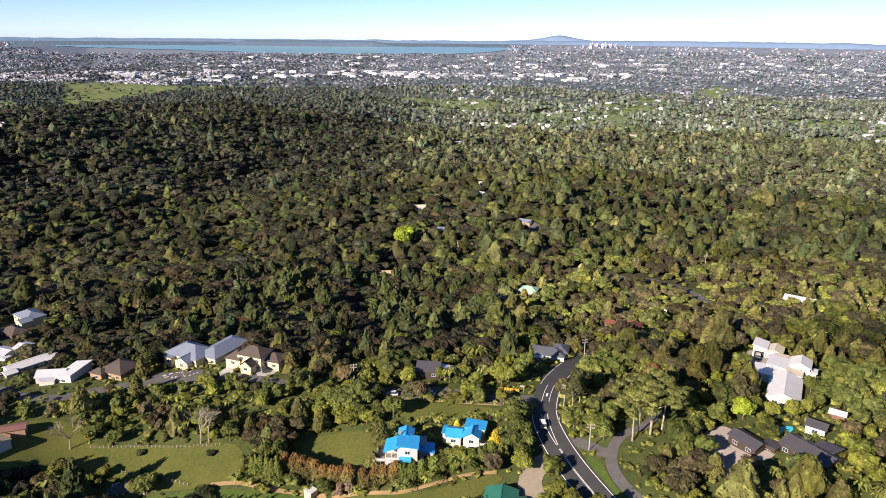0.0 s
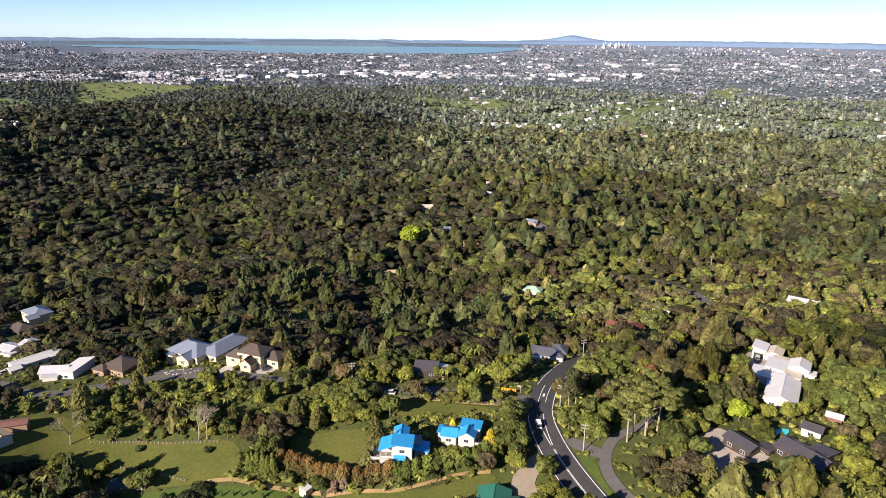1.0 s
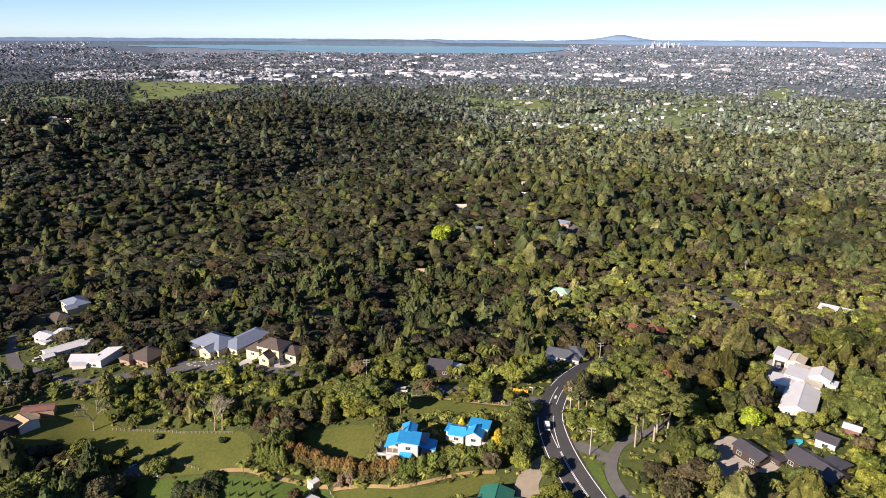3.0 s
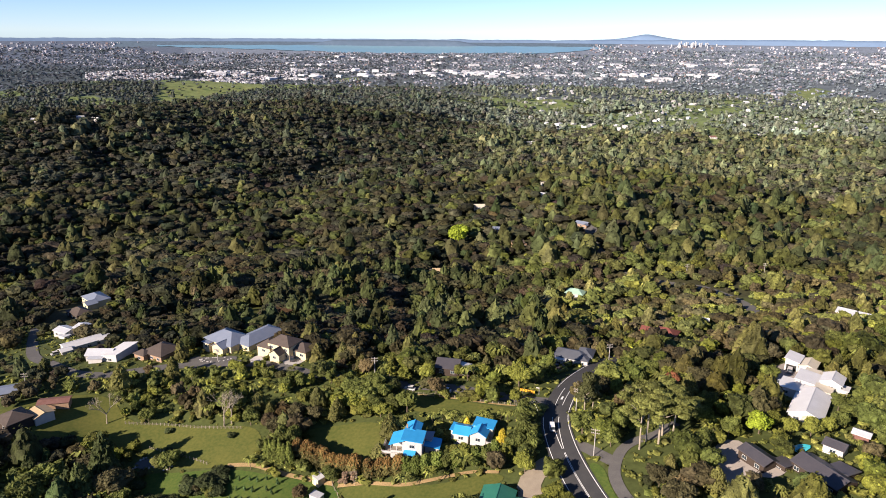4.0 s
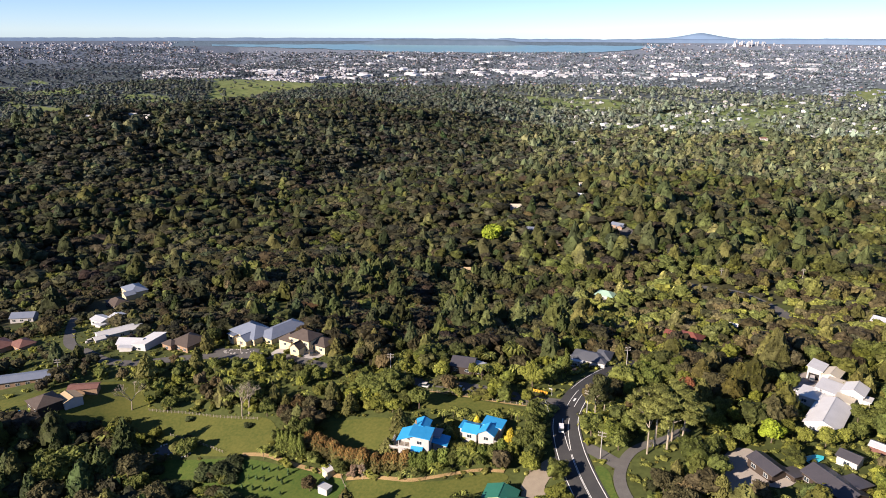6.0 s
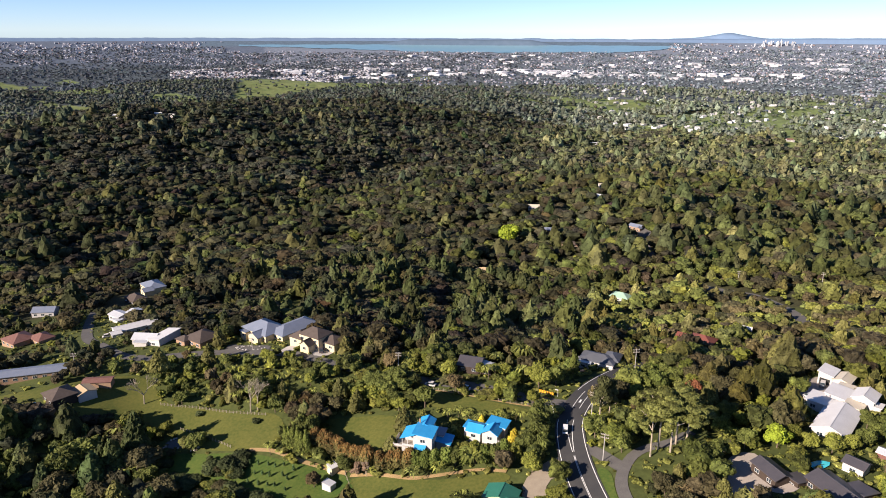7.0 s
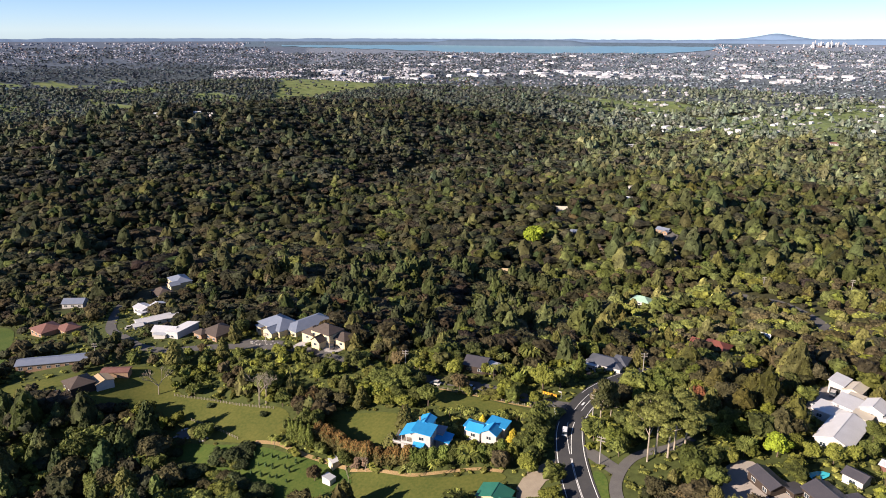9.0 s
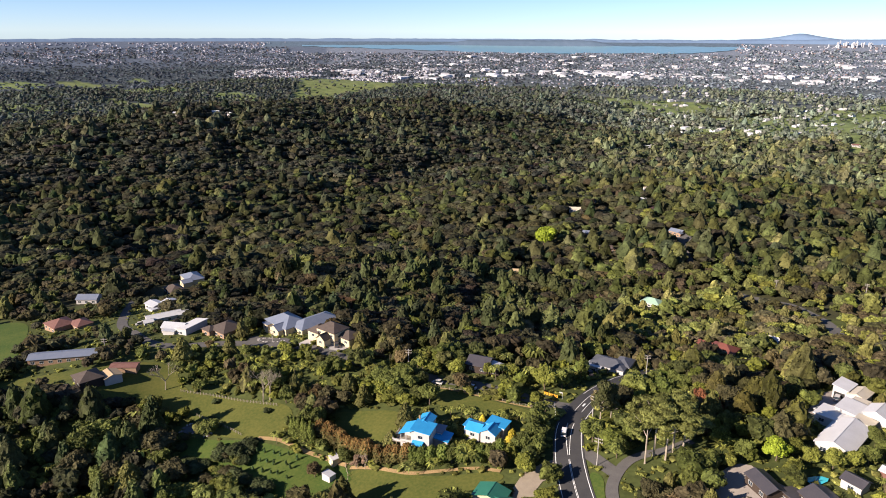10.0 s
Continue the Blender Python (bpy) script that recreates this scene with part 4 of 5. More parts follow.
for hx, hy, hr, rm in ((40, 1118, -20, WHITE_ROOF), (28, 1112, 15, PALE_GREY_ROOF), (-622, 752, 20, WHITE_ROOF), (-606, 764, -10, WHITE_ROOF), (-655, 700, 5, PALE_GREY_ROOF), (-13, 489, 10, CREAM_ROOF), (54, 561, 30, CREAM_ROOF),
                       (54, 517, -20, PALE_GREY_ROOF), (11, 411, 0, GREY_ROOF), (29, 376, 25, BROWN_ROOF), (370, 1156, 10, RUST_ROOF), (457, 1085, -15, WHITE_ROOF), (682, 1506, 10, WHITE_ROOF),
                       (-32, 307, 10, TAN_ROOF), (440, 1080, 20, CREAM_ROOF), (85, 398, -30, GREY_ROOF)):
    house("distant house with a pale roof among trees", hx, hy, hr, [(0, 0, 11, 6.5, 2.8, 1.6, "gable_x"), (4.5, -4, 4.5, 4, 2.6, 1.0, "gable_y")], TAN_WALL if rm in (BROWN_ROOF, GREY_ROOF) else WHITE_WALL, rm, spot=1.5)


# ---- woods ----
HOUSE_SPOTS += [(78, -12, 3), (83, -11, 3), (122, -12.5, 5), (-156, -5, 5), (-94, -4, 6), (-184, 66, 8), (-178, 60, 7), (162, 150, 5), (165, 168, 6), (163, 190, 5), (146, 235, 5), (134, 248, 5), (-23, 377, 13), (88, 386, 10), (92, 372, 7), (42, 28.5, 4.5), (8, 14, 4.5), (16, 14.5, 4.5), (24, 15.5, 4.5), (32, 14, 4), (0, 16, 4), (157, 212, 5)]
rw = np.random.RandomState(3)


def grow(name, x, y, d0, d1, leaves, size, seed, label, big=1.0, dens=None, **more):
    d, az = camera_side(x, y)
    ok = (d >= d0) & (d < d1) & (az > -54) & (az < 35) & clear_of_plan(x, y) & (rw.uniform(size=x.shape) < 0.94)
    if dens is not None:
        ok &= rw.uniform(size=x.shape) < dens(x, y, d, az)
    x, y = x[ok], y[ok]
    return woods(name, x, y, species_at(x, y, rw), leaves, size, seed, label, big, **more)


def far_density(x, y, d, az):
    cover = land_cover(x, y)
    free = cover[:, 1] > 0.06
    meadow = np.zeros(x.shape, bool)
    for poly in FAR_MEADOWS:
        meadow |= inside(x, y, poly)
    return np.where(meadow, 0.1, np.where((d > 4330) & (az > -30) & (az < 5), 0.0, np.where((az < -16) & (d > 1900) & (d < 3600), np.where(cover[:, 1] < 0.08, 0.95, 0.4), np.where(d > 2400, np.where(patches(x, y, 300, 31) + 0.5 * patches(x, y, 90, 32) > 0.78, 0.85, 0.3), np.where(free, 0.24, 1.0)))))


sx, sy = scatter(rw, -330, 260, -90, 200, 5.3)
dd, _ = camera_side(sx, sy)
NEAR_ALL = (sx[(dd < 330) & (dd > 95)], sy[(dd < 330) & (dd > 95)])
sx, sy = scatter(rw, -460, 320, 20, 320, 6.7)
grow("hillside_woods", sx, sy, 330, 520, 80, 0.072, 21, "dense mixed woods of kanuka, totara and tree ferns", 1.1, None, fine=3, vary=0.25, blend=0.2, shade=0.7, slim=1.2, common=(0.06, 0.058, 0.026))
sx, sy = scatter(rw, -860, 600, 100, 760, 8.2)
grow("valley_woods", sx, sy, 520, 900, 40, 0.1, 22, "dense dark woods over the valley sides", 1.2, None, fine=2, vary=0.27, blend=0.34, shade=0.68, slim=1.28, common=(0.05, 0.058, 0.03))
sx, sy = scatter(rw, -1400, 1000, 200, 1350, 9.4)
# from here outward the common colour pales and blues: painted haze
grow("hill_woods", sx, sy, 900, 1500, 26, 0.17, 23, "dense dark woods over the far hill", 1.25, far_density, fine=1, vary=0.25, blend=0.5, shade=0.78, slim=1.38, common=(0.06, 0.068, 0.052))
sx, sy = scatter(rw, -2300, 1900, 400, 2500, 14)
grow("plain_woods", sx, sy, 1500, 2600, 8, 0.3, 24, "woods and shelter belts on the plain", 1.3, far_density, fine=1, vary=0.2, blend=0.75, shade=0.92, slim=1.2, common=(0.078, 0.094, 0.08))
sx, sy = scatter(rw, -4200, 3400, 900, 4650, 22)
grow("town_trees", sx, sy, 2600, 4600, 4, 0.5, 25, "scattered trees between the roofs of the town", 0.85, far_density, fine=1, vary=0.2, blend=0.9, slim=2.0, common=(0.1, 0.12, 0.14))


# ---- trees near the flight, one by one ----
def trunk_mesh(kind, r, pale=False):
    bm = bmesh.new()
    lean = (r.uniform(-0.03, 0.03), r.uniform(-0.03, 0.03))
    top = {"fern": 0.84, "cone": 0.8, "column": 0.8, "kanuka": 0.66, "tiered": 0.78, "ragged": 0.93}.get(kind, 0.6)
    foot = {"fern": 0.022, "tiered": 0.022, "ragged": 0.02, "kanuka": 0.018}.get(kind, 0.026)
    tube(bm, [(0, 0, -0.08), (lean[0], lean[1], top * 0.5), (lean[0] * 1.5, lean[1] * 1.5, top)], [foot, foot * 0.75, foot * 0.3])
    if kind in ("broad", "kanuka", "tiered", "ragged", "shrub"):
        for i in range(5):
            a, z = r.uniform(0, 6.28), r.uniform(0.25, 0.5) if kind != "tiered" else r.uniform(0.45, 0.66)
            q = r.uniform(0.2, 0.38)
            tube(bm, [(lean[0], lean[1], z), (q * 0.6 * math.cos(a), q * 0.6 * math.sin(a), z + 0.13), (q * math.cos(a), q * math.sin(a), z + 0.22)], [foot * 0.5, foot * 0.35, foot * 0.12], 5)
    me = bpy.data.meshes.new("trunk")
    bm.normal_update()
    bm.to_mesh(me)
    bm.free()
    me.materials.append(PALE_BARK if pale else BARK)
    return me


def crown_mesh(kind, colour, leaves, size, seed, second=None):
    r = np.random.RandomState(seed)
    v, f = whole_crown(kind, r, max(leaves, 61) if kind == "tiered" else max(61, leaves * 3 // 5), size, 4, 1.5 if kind == "tiered" else 0.0)
    c = np.tile(np.array(colour), (len(v), 1)) * np.repeat(r.uniform(0.78, 1.25, (len(v) // 3 + 1, 1)), 3, 0)[:len(v)]
    if second:
        pick = np.repeat(r.uniform(size=len(v) // 3 + 1) < np.clip((v[::3, 2][:len(v) // 3 + 1] - 0.45) * 2.2, 0, 0.85) if len(v[::3]) == len(v) // 3 + 1 else np.append(r.uniform(size=len(v) // 3) < np.clip((v[::3, 2] - 0.45) * 2.2, 0, 0.85), False), 3)[:len(v)]
        c[pick] = np.array(second) * r.uniform(0.8, 1.2, (pick.sum(), 1))
    me = np_mesh("crown", v, f, c)
    me.materials.append(LEAF)
    return me


GROWN = {}


def plant(x, y, height, width, look_of, r):
    """One tree: a copy of one of three models of its sort."""
    name, label, kind, colour, leaves, size, second, pale, cat = look_of
    models = GROWN.setdefault(label, [])
    m = pose(x, y, float(ground_z(x, y)), 0, 0, r.uniform(0, 360)) @ Matrix.Diagonal((width, width, height, 1))
    if len(models) < 3:
        seed = 100 + len(GROWN) * 10 + len(models)
        root = tagged(new(name), label, cat, group=label)
        root.matrix_world = m
        for nm, me in (("trunk", trunk_mesh(kind, np.random.RandomState(seed), pale)), ("crown", crown_mesh(kind, colour, leaves, size, seed, second))):
            ob = new(nm, me)
            ob.parent = root
        models.append(root)
        return root
    src = models[r.randint(3)]
    ob = copy_thing(src, pose(0, 0, 0))
    ob.matrix_basis = m
    return ob


TREES = {
    "broadleaf": ("broadleaf_tree", "round green broadleaf tree among garden woods", "broad", (0.1, 0.115, 0.025), 1300, 0.052, None, False, "tree"),
    "bright_broadleaf": ("broadleaf_tree", "light yellow-green leafy tree in full sun", "broad", (0.165, 0.175, 0.028), 1300, 0.052, None, False, "tree"),
    "brown_broadleaf": ("broadleaf_tree", "brownish leafy tree with sparse foliage", "broad", (0.105, 0.08, 0.036), 900, 0.052, None, False, "tree"),
    "tree_fern": ("tree_fern", "tree fern with arching pale green fronds", "fern", (0.185, 0.2, 0.042), 0, 0, None, False, "fern"),
    "totara": ("totara_tree", "olive green cone-shaped conifer", "cone", (0.115, 0.112, 0.03), 1050, 0.048, None, False, "tree"),
    "rimu": ("conifer", "dark green slender conifer", "cone", (0.06, 0.075, 0.022), 1050, 0.048, None, False, "tree"),
    "kanuka": ("kanuka_tree", "dark olive kanuka with a flat crown", "kanuka", (0.062, 0.056, 0.024), 1150, 0.054, None, False, "tree"),
    "dark_kanuka": ("kanuka_tree", "dark olive kanuka with a flat crown", "kanuka", (0.062, 0.056, 0.024), 1150, 0.054, None, False, "tree"),
    "shrub": ("shrub", "low leafy green garden shrub", "shrub", (0.145, 0.15, 0.03), 700, 0.085, None, False, "shrub"),
    "dark_shrub": ("shrub", "low dark green spreading shrub", "shrub", (0.05, 0.062, 0.022), 700, 0.085, None, False, "shrub"),
    "hedge_gold": ("hedge_tree", "dense hedge tree with copper-brown tips", "ovoid", (0.1, 0.09, 0.028), 1400, 0.05, (0.17, 0.1, 0.03), False, "hedge"),
    "hedge_green": ("hedge_tree", "dense green hedge tree beside the house", "ovoid", (0.1, 0.125, 0.024), 1400, 0.05, None, False, "hedge"),
    "column": ("cypress", "dense bright green columnar cypress", "column", (0.115, 0.135, 0.026), 1050, 0.044, None, False, "tree"),
    "lime": ("broadleaf_tree", "vivid lime green tree in new leaf", "broad", (0.24, 0.3, 0.02), 1000, 0.06, None, False, "tree"),
    "gold": ("garden_tree", "golden yellow garden tree beside the house", "cone", (0.34, 0.27, 0.02), 560, 0.062, None, False, "tree"),
    "macrocarpa": ("macrocarpa_pine", "tall old macrocarpa with layered flat branches", "tiered", (0.155, 0.165, 0.042), 4200, 0.034, None, True, "tree"),
    "ragged": ("pine", "tall ragged pine with open branches", "ragged", (0.075, 0.08, 0.028), 700, 0.055, None, True, "tree"),
    "rust": ("shrub_tree", "rust-red tree among green woods", "broad", (0.16, 0.065, 0.03), 560, 0.062, None, False, "tree"),
    "seedling": ("sapling", "small young tree planted on the lawn", "column", (0.06, 0.1, 0.035), 60, 0.12, None, False, "sapling"),
    "dry": ("bare_shrub", "dry leafless brown shrub", "ragged", (0.2, 0.14, 0.09), 260, 0.035, None, True, "shrub"),
}
rt = np.random.RandomState(8)
PLACED = []


def put(sort, x, y, h, w):
    PLACED.append((x, y, w * 0.42))
    return plant(x, y, h, w, TREES[sort], rt)


# tall trees by the drive
for x, y, h, w in ((76.7, -7.4, 19, 14), (79, -4.5, 22, 17), (82.5, -6.5, 21, 17), (87, -3.5, 19, 16), (84.5, -1, 20, 16)):
    put("macrocarpa", x, y, h, w)
put("ragged", 61, 14, 16, 13)
put("ragged", 64, 18, 13, 10)
# copper hedge and cypresses below the house lawn
for i in range(9):
    put("hedge_gold", -37 + 2.8 * i, -2.2 - 1.0 * i + rt.uniform(-0.5, 0.5), rt.uniform(7.2, 9), rt.uniform(6.6, 7.8))
for i in range(6):
    put("column", -48 + 1.8 * i, -4.0 - 0.5 * i + rt.uniform(-0.4, 0.4), rt.uniform(9, 11), rt.uniform(9, 10.5))
for x, y in ((-44, 1), (-40, 2)):
    put("broadleaf", x, y, 10, 8)
# hedge in front of the two blue-roofed houses
for i in range(7):
    put("hedge_gold" if i < 4 else "hedge_green", -9 + 3.0 * i, -12.6 + 0.05 * i, rt.uniform(7.2, 8.8), rt.uniform(6, 7))
for i in range(8):
    put(("hedge_green", "broadleaf", "hedge_green", "bright_broadleaf")[i % 4], 12.5 + 3.2 * i, -10.8 + 0.55 * i + rt.uniform(-0.4, 0.4), rt.uniform(7, 9), rt.uniform(5.4, 6.8))
for x, y, h, w in ((38, -4, 9, 7.5), (41, 2, 10, 9), (40.5, 9, 10.5, 9.5), (43, -4, 8, 7)):
    put("broadleaf", x, y, h, w)
put("gold", 33.4, 1.5, 6, 7)
put("gold", 20.5, 11, 4.5, 5)
put("bright_broadleaf", 38, 37, 11, 12)
put("broadleaf", 44, 39, 10, 10)
put("column", 50, 49, 12, 11)
for x, y in ((70, 32), (73, 28)):
    put("bright_broadleaf", x, y, 7, 7)
put("rust", 84, 14, 8, 6)
put("rust", 92, 28, 9, 8)
put("rust", 97, 24, 8, 7)
put("lime", -23, 377, 23, 22)
for x, y, h in ((15, -1.2, 3.4), (18, -2, 3.8), (21, -2.6, 3.6), (25, -2.8, 3.4), (28.5, -2.6, 3.2), (11, 1.5, 2.6), (12.5, 4.5, 2.6)):
    put("shrub", x, y, h, h * 1.2)
put("lime", 113, -3, 8, 9)
for x, y in ((50, -27), (46, -31), (54, -32)):
    put("bright_broadleaf", x, y, 6, 7)
for i in range(12):
    put("tree_fern", 8 + 2.6 * i + rt.uniform(-1, 1), 14.5 + rt.uniform(-1.5, 1.5) - 0.05 * i, rt.uniform(3.2, 4.5), rt.uniform(4, 5))
# lower lawn: young trees in rows, spreading shrubs
for i in range(18):
    put("seedling", -58 + 3.4 * (i % 6) + rt.uniform(-0.8, 0.8), -13 - 4.2 * (i // 6) + rt.uniform(-0.8, 0.8), rt.uniform(1.6, 2.6), rt.uniform(2.2, 3.2))
for x, y, h, w in ((-64, -13, 4.5, 9), (-70, -17, 4, 8), (-60, -18, 3.5, 7), (-76, -22, 4, 8), (-56, -27, 5, 8), (-47, -30, 5, 8)):
    put("dark_shrub", x, y, h, w)
for i in range(26):
    x, y = rt.uniform(-96, -62), rt.uniform(-30, -9)
    if abs(x + 94) > 7 or y < -9:
        put(("dark_shrub", "shrub", "broadleaf", "kanuka")[i % 4], x, y, rt.uniform(1.8, 4.8), rt.uniform(3, 6))
for x, y in ((122, -4), (127, -6), (132, -4), (137, -1), (118, 1), (142, 4), (146, 10), (150, 16), (141, 10)):
    put("bright_broadleaf" if x < 135 else "broadleaf", x, y, rt.uniform(5.5, 7), rt.uniform(6, 7.5))
put("brown_broadleaf", -31, -19, 6.5, 7)
put("dry", -17.5, -14, 5.5, 6)
put("dry", -14.5, -13.5, 5, 5)
for x, y in ((-82, -1), (-88, 2), (-93, 11), (-66, 8)):
    put("dark_shrub", x, y, 1.8, 3)

# the woods between: the nearest trees one by one, the others as one mass
nx, ny = NEAR_ALL
ok = clear_of_plan(nx, ny, 0.6)
for px, py, pr in PLACED:
    ok &= (nx - px) ** 2 + (ny - py) ** 2 > (pr + 1.2) ** 2
nx, ny = nx[ok], ny[ok]
kinds = species_at(nx, ny, rw)
# darker species in the low left corner paint its deep shadow into leaf colour
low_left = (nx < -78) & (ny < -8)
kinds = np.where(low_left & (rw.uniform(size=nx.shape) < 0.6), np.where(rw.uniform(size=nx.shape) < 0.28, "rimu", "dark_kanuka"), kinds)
single = (nx > -125) & (nx < 105) & (ny > -40) & (ny < 46) & (rw.uniform(size=nx.shape) < 0.42)
for x, y, k in zip(nx[single], ny[single], kinds[single]):
    h0, h1 = SPECIES[k][2]
    h = rt.uniform(h0, h1)
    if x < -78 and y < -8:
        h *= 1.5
    if -120 < x < -30 and 12 < y < 52:
        h *= 0.78
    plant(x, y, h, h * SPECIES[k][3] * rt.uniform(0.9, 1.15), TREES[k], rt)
close = camera_side(nx, ny)[0] < 262
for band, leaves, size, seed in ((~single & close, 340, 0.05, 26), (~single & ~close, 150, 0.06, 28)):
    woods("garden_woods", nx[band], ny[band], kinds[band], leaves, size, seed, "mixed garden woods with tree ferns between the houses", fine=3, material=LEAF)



ux, uy = scatter(rw, -290, 210, -70, 200, 3.7)
ud, ua = camera_side(ux, uy)
ok = (ud < 410) & (ud > 110) & ((ud < 345) | (ux < -120) | (ux > 90)) & clear_of_plan(ux, uy, -0.8, False, -3.2)
ux, uy = ux[ok], uy[ok]
SPECIES["undergrowth"] = ("shrub", (0.135, 0.14, 0.03), (1.0, 2.6), 1.35)
woods("undergrowth", ux, uy, np.full(ux.shape, "undergrowth"), 14, 0.2, 27, "low green undergrowth, ferns and rough grass", 1.0, 0.25, 1, 0.4, LEAF)


def bare_tree(x, y, h, label):
    """A leafless tree: a trunk that forks again and again."""
    r = random.Random(int(abs(x) * 10))
    bm = bmesh.new()

    def fork(p, d, length, rad, depth):
        q = p + d * length
        tube(bm, [p, p + d * length * 0.5 + Vector((r.uniform(-0.05, 0.05), r.uniform(-0.05, 0.05), 0)) * length, q], [rad, rad * 0.85, rad * 0.65], 5)
        if depth:
            for _ in range(3 if depth > 1 else 4):
                e = (d + Vector((r.uniform(-0.75, 0.75), r.uniform(-0.75, 0.75), r.uniform(-0.1, 0.5)))).normalized()
                fork(q, e, length * r.uniform(0.55, 0.8), rad * 0.6, depth - 1)

    fork(Vector((0, 0, -0.3)), Vector((0.06, 0.02, 1)).normalized(), h * 0.34, h * 0.022, 5)
    ob = tagged(mesh_ob("bare_tree", bm, PALE_BARK), label, "tree")
    ob.location = (x, y, float(ground_z(x, y)))


bare_tree(-119, 13, 13, "leafless pale tree on the meadow's edge")
bare_tree(-71.5, 13.5, 16, "tall leafless pale tree before the woods")
bare_tree(-69, 14.5, 14, "tall leafless pale tree before the woods")
bare_tree(-14, -14.5, 6, "small leafless brown tree by the lawn")


# ---- road markings and things along the road ----
def mark(a, b, start=0.0, end=1e9):
    ribbon("marking", MAIN_ROAD, a, b, PAINT, 0.26, parent=road, start=start, end=end)


def away(line, x, y):
    run, best, at = 0.0, 1e9, 0.0
    for i, p in enumerate(line):
        if i:
            run += float(np.linalg.norm(p - line[i - 1]))
        q = (p[0] - x) ** 2 + (p[1] - y) ** 2
        if q < best:
            best, at = q, run
    return at


junction = away(MAIN_ROAD, 51.8, 17.5)
mark(-4.3, -4.1, 0, junction - 2)
mark(4.1, 4.3, 0, junction + 64)
mark(-4.3, -4.1, junction + 16, junction + 64)
mark(-0.22, -0.08, 0, junction - 24)
mark(0.1, 0.24, 0, junction - 24)
island_start = junction - 24


def wedge(a, b, s0, s1):
    """A painted line that drifts from a to b across the road between two distances along it."""
    bm = bmesh.new()
    run, last = 0.0, None
    for i, p in enumerate(MAIN_ROAD):
        run += 0 if i == 0 else float(np.linalg.norm(p - MAIN_ROAD[i - 1]))
        if not s0 <= run <= s1:
            continue
        d = MAIN_ROAD[min(i + 1, len(MAIN_ROAD) - 1)] - MAIN_ROAD[max(i - 1, 0)]
        d = d / np.linalg.norm(d)
        side = np.array((d[1], -d[0]))
        w = a + (b - a) * (run - s0) / (s1 - s0)
        row = [bm.verts.new((*(p + side * (w + e)), float(ground_z(*(p + side * (w + e)))) + 0.26)) for e in (-0.09, 0.09)]
        if last:
            bm.faces.new((last[0], last[1], row[1], row[0]))
        last = row
    part("marking", bm, PAINT, road)


wedge(-0.15, -1.2, island_start, junction - 2)
wedge(0.15, 1.2, island_start, junction - 2)
for k in range(4):
    s = junction - 3 - 5.0 * k
    mark(-1.2 + 0.25 * k, 1.2 - 0.25 * k, s - 1.2, s + 0.9)
for s in (junction + 4, junction + 17):
    mark(-1.3, 1.3, s - 1.1, s + 1.0)
wedge(-1.3, -1.3, junction + 4, junction + 18)
wedge(1.3, 1.3, junction + 4, junction + 18)
mark(-0.35, 0.35, junction + 8, junction + 13)
for k in range(6):
    x, y = 45.0 - 0.9 * k * 0.4, 19.5 + 1.6 * k
    dash = boxed(-0.45, -0.08, 0, 0.45, 0.08, 0.02)
    ob = part("marking", dash, PAINT, road)
    ob.matrix_world = pose(x, y, float(ground_z(x, y)) + 0.25, 0, 0, 95)


def power_pole(x, y, h, rz, arms=2, label="grey timber power pole with cross-arms"):
    root = tagged(new("power_pole"), label, "pole")
    root.matrix_world = pose(x, y, float(ground_z(x, y)), 0, 0, rz)
    part("pole", tube(bmesh.new(), [(0, 0, -0.5), (0, 0, h)], [0.17, 0.12], 8), CONCRETE, root)
    for i in range(arms):
        z = h - 0.5 - 1.1 * i
        part("cross_arm", boxed(-1.3, -0.09, z - 0.1, 1.3, 0.09, z + 0.1), TIMBER, root)
        for k in (-1.15, -0.6, 0.6, 1.15):
            part("insulator", tube(bmesh.new(), [(k, 0, z + 0.1), (k, 0, z + 0.35)], [0.08, 0.06], 6), WHITE_WALL, root)


for x, y, h, rz in ((62.6, -9, 10, -10), (58.2, 15.5, 10, -30), (-160, 24, 9, 20), (145, 255, 10, 10), (118, 285, 10, 0), (196, 260, 9, 0), (74, 62, 9, 20), (-93, 56, 6, 0), (-20, 43, 9, 10)):
    power_pole(x, y, h, rz)


def chevron_sign(x, y, rz):
    root = tagged(new("chevron_sign"), "long yellow road sign with black chevrons", "road sign")
    root.matrix_world = pose(x, y, float(ground_z(x, y)), 0, 0, rz)
    for k in (-2.0, 0, 2.0):
        part("post", boxed(k - 0.05, 0.03, -0.2, k + 0.05, 0.13, 1.6), TIMBER, root)
    part("board", boxed(-2.8, -0.03, 0.9, 2.8, 0.03, 1.9), YELLOW_SIGN, root)
    for i in range(5):
        bm = bmesh.new()
        x0 = -2.4 + i * 1.05
        prism(bm, [(x0, -0.05, 0.95), (x0 + 0.3, -0.05, 0.95), (x0 + 0.65, -0.05, 1.4), (x0 + 0.3, -0.05, 1.85), (x0, -0.05, 1.85), (x0 + 0.35, -0.05, 1.4)], (0, 0.018, 0))
        part("chevron", bm, BLACK_PAINT, root)


chevron_sign(41.2, 31.6, -15)
sign = tagged(new("street_sign"), "white street sign on a bent post", "road sign")
sign.matrix_world = pose(45.5, 31, float(ground_z(45.5, 31)), 0, 0, -15)
part("post", tube(bmesh.new(), [(0, 0, -0.2), (0, 0, 2.8)], [0.07, 0.07], 8), SILVER, sign)
